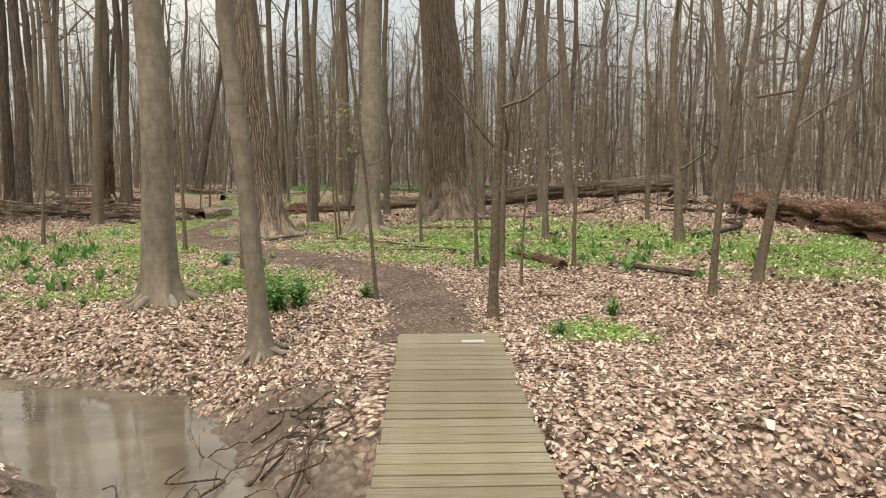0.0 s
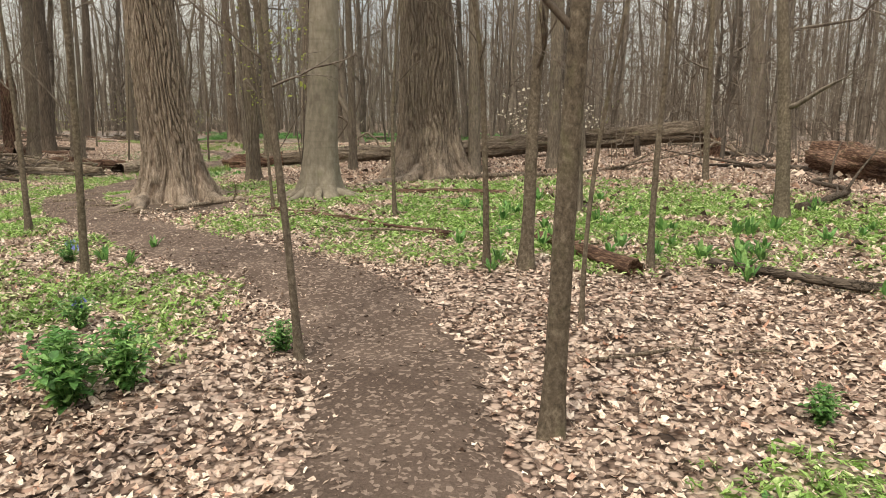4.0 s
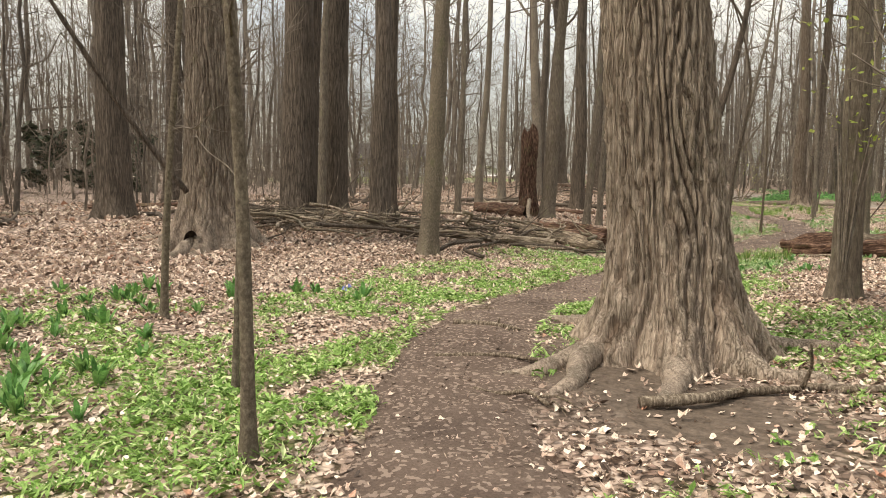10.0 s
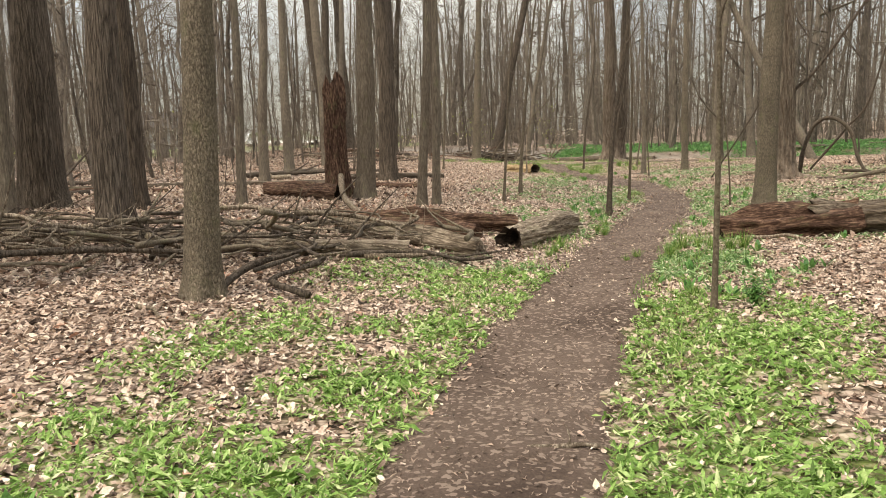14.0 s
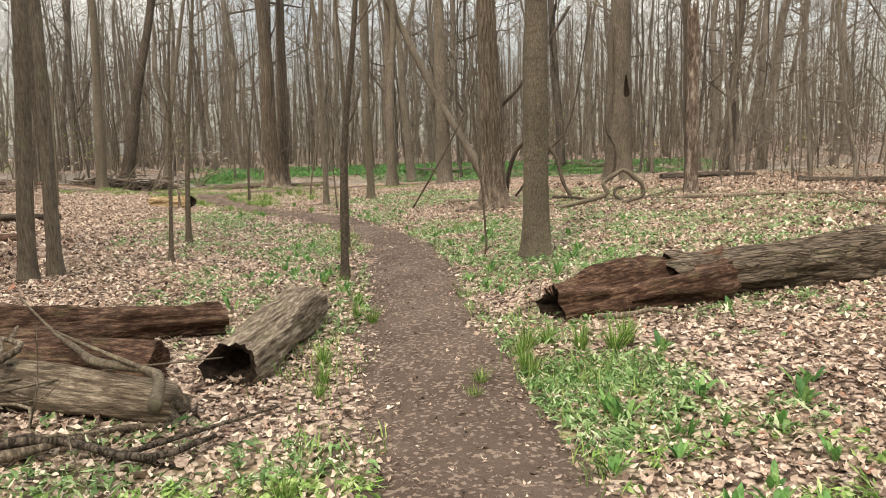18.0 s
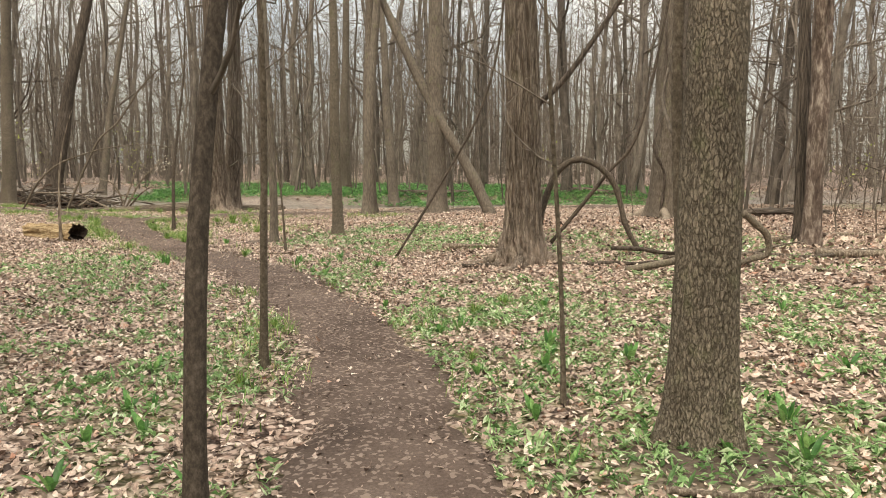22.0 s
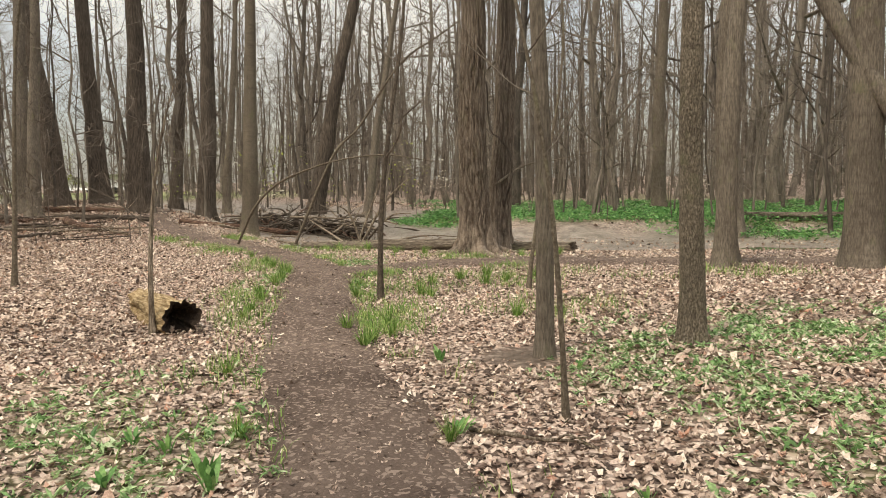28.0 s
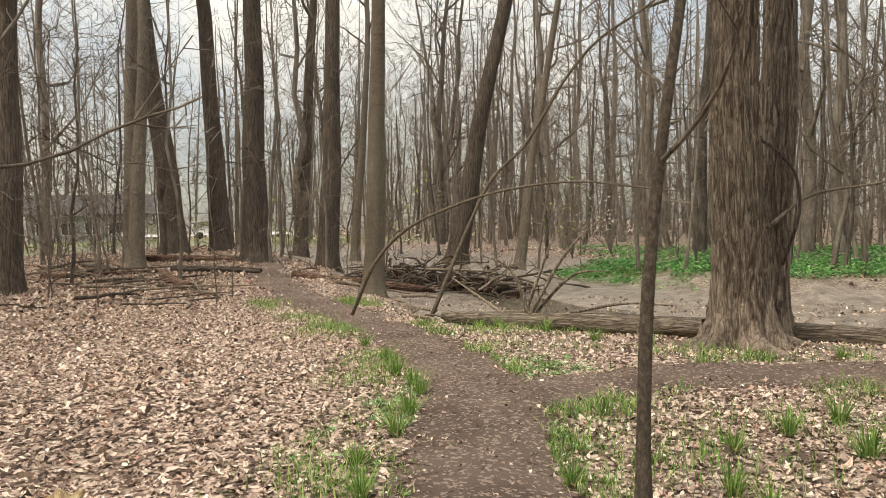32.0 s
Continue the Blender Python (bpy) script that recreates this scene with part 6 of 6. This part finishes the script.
def plant(name, meshes, x, y, s, label, category, group, leaf="foliage"):
    root = empty(name, x, y, gz(x, y) - 0.005, rng.uniform(0, 6.28))
    root.scale = (s, s, s * rng.uniform(0.85, 1.1))
    ob = new(leaf, meshes[rng.integers(len(meshes))])
    ob.parent = root
    ob["kind"] = "stuff"
    tagged(root, label, category, group)
    return root


for x, y, s in ((-7.05, 23.8, 1.0), (-6.86, 25.24, 0.9), (-5.87, 25.01, 0.8), (-5.47, 25.5, 1.2), (-6.82, 25.49, 0.9), (-5.86, 25.34, 0.9), (-5.44, 25.77, 1.1), (-6.61, 27.43, 1.0), (-4.95, 25.75, 1.5), (-4.75, 25.5, 1.6), (-5.33, 26.05, 1.4), (-4.65, 25.75, 1.5), (-5.36, 25.4, 1.2), (-6.63, 27.9, 1.1), (-6.5, 27.2, 1.2), (-6.86, 25.9, 1.3), (-5.1, 26.0, 1.3), (-8.82, 38.79, 1.2), (-9.61, 39.98, 1.2), (-8.91, 41.37, 1.5), (-7.43, 39.05, 1.0), (-8.7, 41.8, 1.3), (-9.0, 42.3, 1.4), (-9.32, 42.1, 1.4), (-8.85, 41.53, 1.4), (-11.09, 43.57, 1.3), (-11.73, 45.54, 1.3), (-9.1, 44.38, 1.5), (-8.51, 45.84, 1.5), (-9.94, 44.19, 1.2), (-7.61, 42.9, 1.6), (-7.11, 42.97, 1.3), (-8.41, 45.16, 1.6), (-11.32, 43.97, 1.3), (-10.89, 42.73, 1.4), (-8.96, 44.03, 1.4), (-11.4, 44.6, 1.5), (-11.6, 45.1, 1.5), (-11.9, 45.9, 1.4), (-12.3, 46.3, 1.4), (-10.7, 42.3, 1.2), (-8.2, 45.4, 1.5), (-7.7, 45.7, 1.4), (-8.8, 45.5, 1.4), (-9.2, 45.0, 1.2), (-12.9, 47.0, 1.3), (-13.4, 47.6, 1.2), (-7.0, 22.0, 1.1), (-5.1, 23.0, 1.0), (-6.6, 33.5, 0.9), (-6.75, 31.6, 0.8), (-5.0, 32.0, 0.8), (-4.7, 33.6, 1.0), (-4.35, 33.9, 1.0), (-11.6, 49.2, 1.3), (-10.9, 48.8, 1.3), (-10.2, 48.5, 1.3), (-12.4, 49.6, 1.3), (-13.0, 49.9, 1.4), (-8.3, 48.2, 1.2), (-7.6, 48.4, 1.2)):
    plant("grass_tuft", TUFTS, x + rng.normal(0, 0.05), y + rng.normal(0, 0.05), s, "fresh green grass tuft among fallen leaves", "grass", "grass tufts", "tuft")
for x, y, n, w in ((-7.75, 14.47, 9, 0.5), (-6.31, 13.86, 7, 0.4), (-8.93, 15.78, 9, 0.6), (-8.7, 16.67, 8, 0.5), (-6.87, 14.31, 6, 0.4), (-8.86, 15.2, 6, 0.5), (-6.6, 12.9, 6, 0.5), (-5.0, 10.9, 8, 0.7), (-6.5, 11.6, 8, 0.7), (2.2, 13.4, 9, 0.9), (3.6, 13.0, 10, 0.9), (4.6, 12.2, 9, 0.9), (3.0, 14.6, 8, 0.9), (1.2, 15.0, 8, 0.7), (5.6, 13.4, 8, 0.9), (-7.4, 18.0, 4, 0.5), (-2.6, 13.0, 3, 0.4)):
    for k in range(n):
        plant("woodland_plant", BROAD, x + rng.normal(0, w), y + rng.normal(0, w), rng.uniform(0.7, 1.15), "broad-leaved green spring plant", "plant", "broad-leaved plants")
for k in range(130):
    cx, cy, sx, sy = ((-4.0, 29.6, 0.9, 1.8), (-4.6, 31.6, 0.7, 1.5), (-7.4, 29.5, 0.6, 1.5), (-4.7, 24.2, 0.5, 0.8), (-8.6, 39.0, 0.7, 1.2), (-6.5, 37.5, 0.6, 0.9))[k % 6]
    x, y = cx + rng.normal(0, sx), cy + rng.normal(0, sy)
    if float(on_path(np.array([x]), np.array([y]))[0]) > 0.6:
        plant("wild_leek", LEEK, x, y, rng.uniform(0.7, 1.2), "small clump of wild leek leaves", "plant", "wild leeks")
for x, y, s in ((-1.7, 8.85, 1.0), (-1.45, 9.0, 0.8), (-1.9, 9.1, 0.7), (-0.66, 9.7, 0.5), (2.32, 8.3, 0.45), (-2.2, 10.2, 0.55), (-4.6, 22.8, 0.5), (-3.3, 12.6, 0.5), (-4.3, 9.4, 0.3), (1.5, 7.3, 0.35)):
    b = plant("bluebell_plant", SHRUB, x, y, s, "leafy dark green bluebell plant", "plant", "bluebell plants")
for x, y in ((-3.35, 12.7), (-3.2, 12.5), (-2.25, 10.25), (-7.2, 17.6)):
    root = empty("blue_flower", x, y, gz(x, y))
    g = Geo()
    tube(g, [(0, 0, 0), (0.01, 0, 0.12), (0.03, 0.01, 0.22)], [0.004, 0.003, 0.002], 5)
    part("stalk", g, GRASS, root)
    for k in range(7):
        a = k * 0.9
        g = Geo()
        c = np.array([0.03 + 0.03 * math.cos(a), 0.01 + 0.03 * math.sin(a), 0.22 - 0.006 * k])
        tube(g, [c, c + (0.012 * math.cos(a), 0.012 * math.sin(a), -0.02), c + (0.016 * math.cos(a), 0.016 * math.sin(a), -0.035)], [0.003, 0.006, 0.011], 6)
        part("petal", g, BLUE, root)
    tagged(root, "small drooping cluster of blue spring flowers", "flower", "blue flowers")


def spray(name, x, y, z0, z1, w, n, material, label, size=0.07):
    """A thin bush of twigs that carries small scattered leaves."""
    root = empty(name, x, y, gz(x, y))
    tw, lf = Geo(), []
    for k in range(9):
        a = rng.uniform(0, 6.28)
        e = np.array([w * math.cos(a), w * math.sin(a), rng.uniform(z0, z1)])
        p = curve([(0, 0, 0.0), (e[0] * 0.25, e[1] * 0.25, e[2] * 0.6), tuple(e)], 8)
        tube(tw, p, np.linspace(0.012, 0.003, 8), 4)
        for f in rng.uniform(0.45, 1.0, n // 9):
            lf.append(p[min(7, int(f * 7))] + rng.normal(0, 0.13, 3) * (1, 1, 0.5))
    tagged(part("spray", tw, TWIG, root), kind="stuff")
    lf = np.array(lf)
    g = Geo()
    m = len(lf)
    d1 = rng.normal(0, 0.6, (m, 3)) * size * (1, 1, 0.4)
    d2 = np.cross(d1, rng.normal(0, 1, (m, 3))) * 0.45
    g.add(np.stack([lf - d1 / 2, lf + d2 / 2, lf + d1 / 2, lf - d2 / 2], 1).reshape(-1, 3), np.arange(m * 4).reshape(-1, 4))
    tagged(part("foliage", g, material, root), kind="stuff")
    tagged(root, label, "shrub")


for x, y, z0, z1, w in ((4.9, 30.5, 1.2, 3.0, 1.2), (7.0, 32.0, 1.0, 2.6, 1.2), (6.2, 28.8, 1.4, 2.6, 0.9)):
    spray("spring_shrub", x, y, z0, z1, w, 260, BLOSSOM, "slender understory bush with pale new leaves", 0.09)
for x, y, z0, z1, w in ((-3.0, 21.0, 3.2, 4.2, 1.3), (-2.0, 22.0, 3.4, 4.6, 1.3), (-15.5, 66, 1.5, 4, 1.6), (-20, 60, 1.5, 4.5, 1.6)):
    spray("spring_shrub", x, y, z0, z1, w, 200, BUD, "thin young tree with small yellow-green leaves", 0.08)
for k in range(40):
    a, d = rng.uniform(0.2, 3.0), rng.uniform(30, 55)
    x, y = -5 + d * math.cos(a), 22 + d * math.sin(a)
    if float(near_line(np.array([x]), np.array([y]), VIEW)[0]) < 16:
        continue
    spray("spring_shrub", x, y, 1.0, 3.5, 1.6, 90, BLOSSOM if k % 3 else BUD, "faint understory bush with small pale leaves", 0.10)

EVERGREEN = island_material("evergreen_needles", [(0.0, (0.018, 0.026, 0.014)), (1.0, (0.06, 0.075, 0.04))], 0.7)
for k in range(6):
    spray("evergreen_shrub", -45.5 + 0.4 * k + rng.normal(0, 0.8), 27.5 + 0.9 * k + rng.normal(0, 1.5), 0.6, 4.2, 1.3, 900, EVERGREEN, "dark dense evergreen thicket deep in the wood", 0.5)

# ---- the house and parked cars beyond the wood ----
SIDING, ROOF = paint("house_siding", (0.36, 0.36, 0.37)), paint("roof_shingle", (0.09, 0.085, 0.085), 0.9)
TRIM, GLASS, CARWHITE, TYRE = paint("white_trim", (0.8, 0.8, 0.8)), paint("dark_window", (0.03, 0.035, 0.04), 0.1), paint("white_car_paint", (0.8, 0.8, 0.8), 0.25), paint("tyre_rubber", (0.02, 0.02, 0.02), 0.8)


def house(x, y, turn):
    root = empty("house", x, y, gz(x, y) - 0.2, turn)
    tagged(root, "gray house with a dark gable roof beyond the trees", "house")
    g = Geo()
    box(g, -6, 6, -4, 4, 0, 3.0, 0.02)
    part("wall", g, SIDING, root, smooth=False)
    g = Geo()
    g.add([(-6.5, -4.6, 2.9), (6.5, -4.6, 2.9), (6.5, 0, 5.2), (-6.5, 0, 5.2), (6.5, 4.6, 2.9), (-6.5, 4.6, 2.9), (-6.5, -4.6, 3.1), (6.5, -4.6, 3.1), (6.5, 0, 5.4), (-6.5, 0, 5.4), (6.5, 4.6, 3.1), (-6.5, 4.6, 3.1)],
          [(6, 7, 8, 9), (9, 8, 10, 11), (3, 2, 1, 0), (5, 4, 2, 3), (0, 1, 7, 6), (4, 5, 11, 10)], [(0, 6, 3), (6, 9, 3), (3, 9, 5), (9, 11, 5), (1, 2, 7), (7, 2, 8), (2, 4, 8), (8, 4, 10)])
    part("roof", g, ROOF, root, smooth=False)
    for k in range(5):
        g = Geo()
        box(g, -0.75, 0.75, -0.06, 0.06, -0.7, 0.7, 0.02)
        w = part("window", g, TRIM, root, smooth=False)
        w.location = (-4.6 + 2.3 * k, -4.03, 1.6)
        for s in (-0.34, 0.34):
            g = Geo()
            box(g, s - 0.3, s + 0.3, -0.09, -0.05, -0.6, 0.6, 0.01)
            part("pane", g, GLASS, w, smooth=False)


def car(x, y, turn, label, material, tall=1.75):
    root = empty("car", x, y, gz(x, y), turn)
    tagged(root, label, "car", "parked cars")
    prof = [(-2.3, 0.35), (-2.35, 0.8), (-2.2, 1.0), (-1.9, tall - 0.05), (-0.2, tall), (0.5, tall - 0.1), (1.15, 1.08), (2.2, 0.95), (2.35, 0.7), (2.3, 0.35)]
    n = len(prof)
    g = Geo()
    v = []
    for s, k in ((-0.9, 1), (-0.8, 0), (0.8, 0), (0.9, 1)):
        v += [(px * (1.0 if k == 0 else 0.98), s * (0.82 if pz > 1.2 else 1.0), pz - (0.03 if k else 0)) for px, pz in prof]
    q = [(r * n + i, r * n + (i + 1) % n, r * n + n + (i + 1) % n, r * n + n + i) for r in range(3) for i in range(n)]
    g.add(v, q, [(r + (n - 1 if False else 0), r + i, r + i + 1) for r in (0, 3 * n) for i in range(1, n - 1)])
    part("body", g, material, root)
    g = Geo()
    box(g, -1.75, 0.7, -0.755, 0.755, 1.12, tall - 0.16, 0.05)
    part("windows", g, GLASS, root, smooth=False)
    for wx in (-1.4, 1.45):
        for wy in (-0.85, 0.85):
            g = Geo()
            tube(g, [(wx, wy - 0.11, 0.33), (wx, wy + 0.11, 0.33)], [0.33, 0.33], 18, cap=True)
            part("wheel", g, TYRE, root)


house(-78, 98, radians(48))
car(-58.5, 95.5, radians(45), "white car parked beyond the trees", CARWHITE)
car(-55, 99, radians(45), "white van parked beyond the trees", CARWHITE, 2.0)
car(-63, 91.5, radians(45), "white pickup parked by the house", CARWHITE)
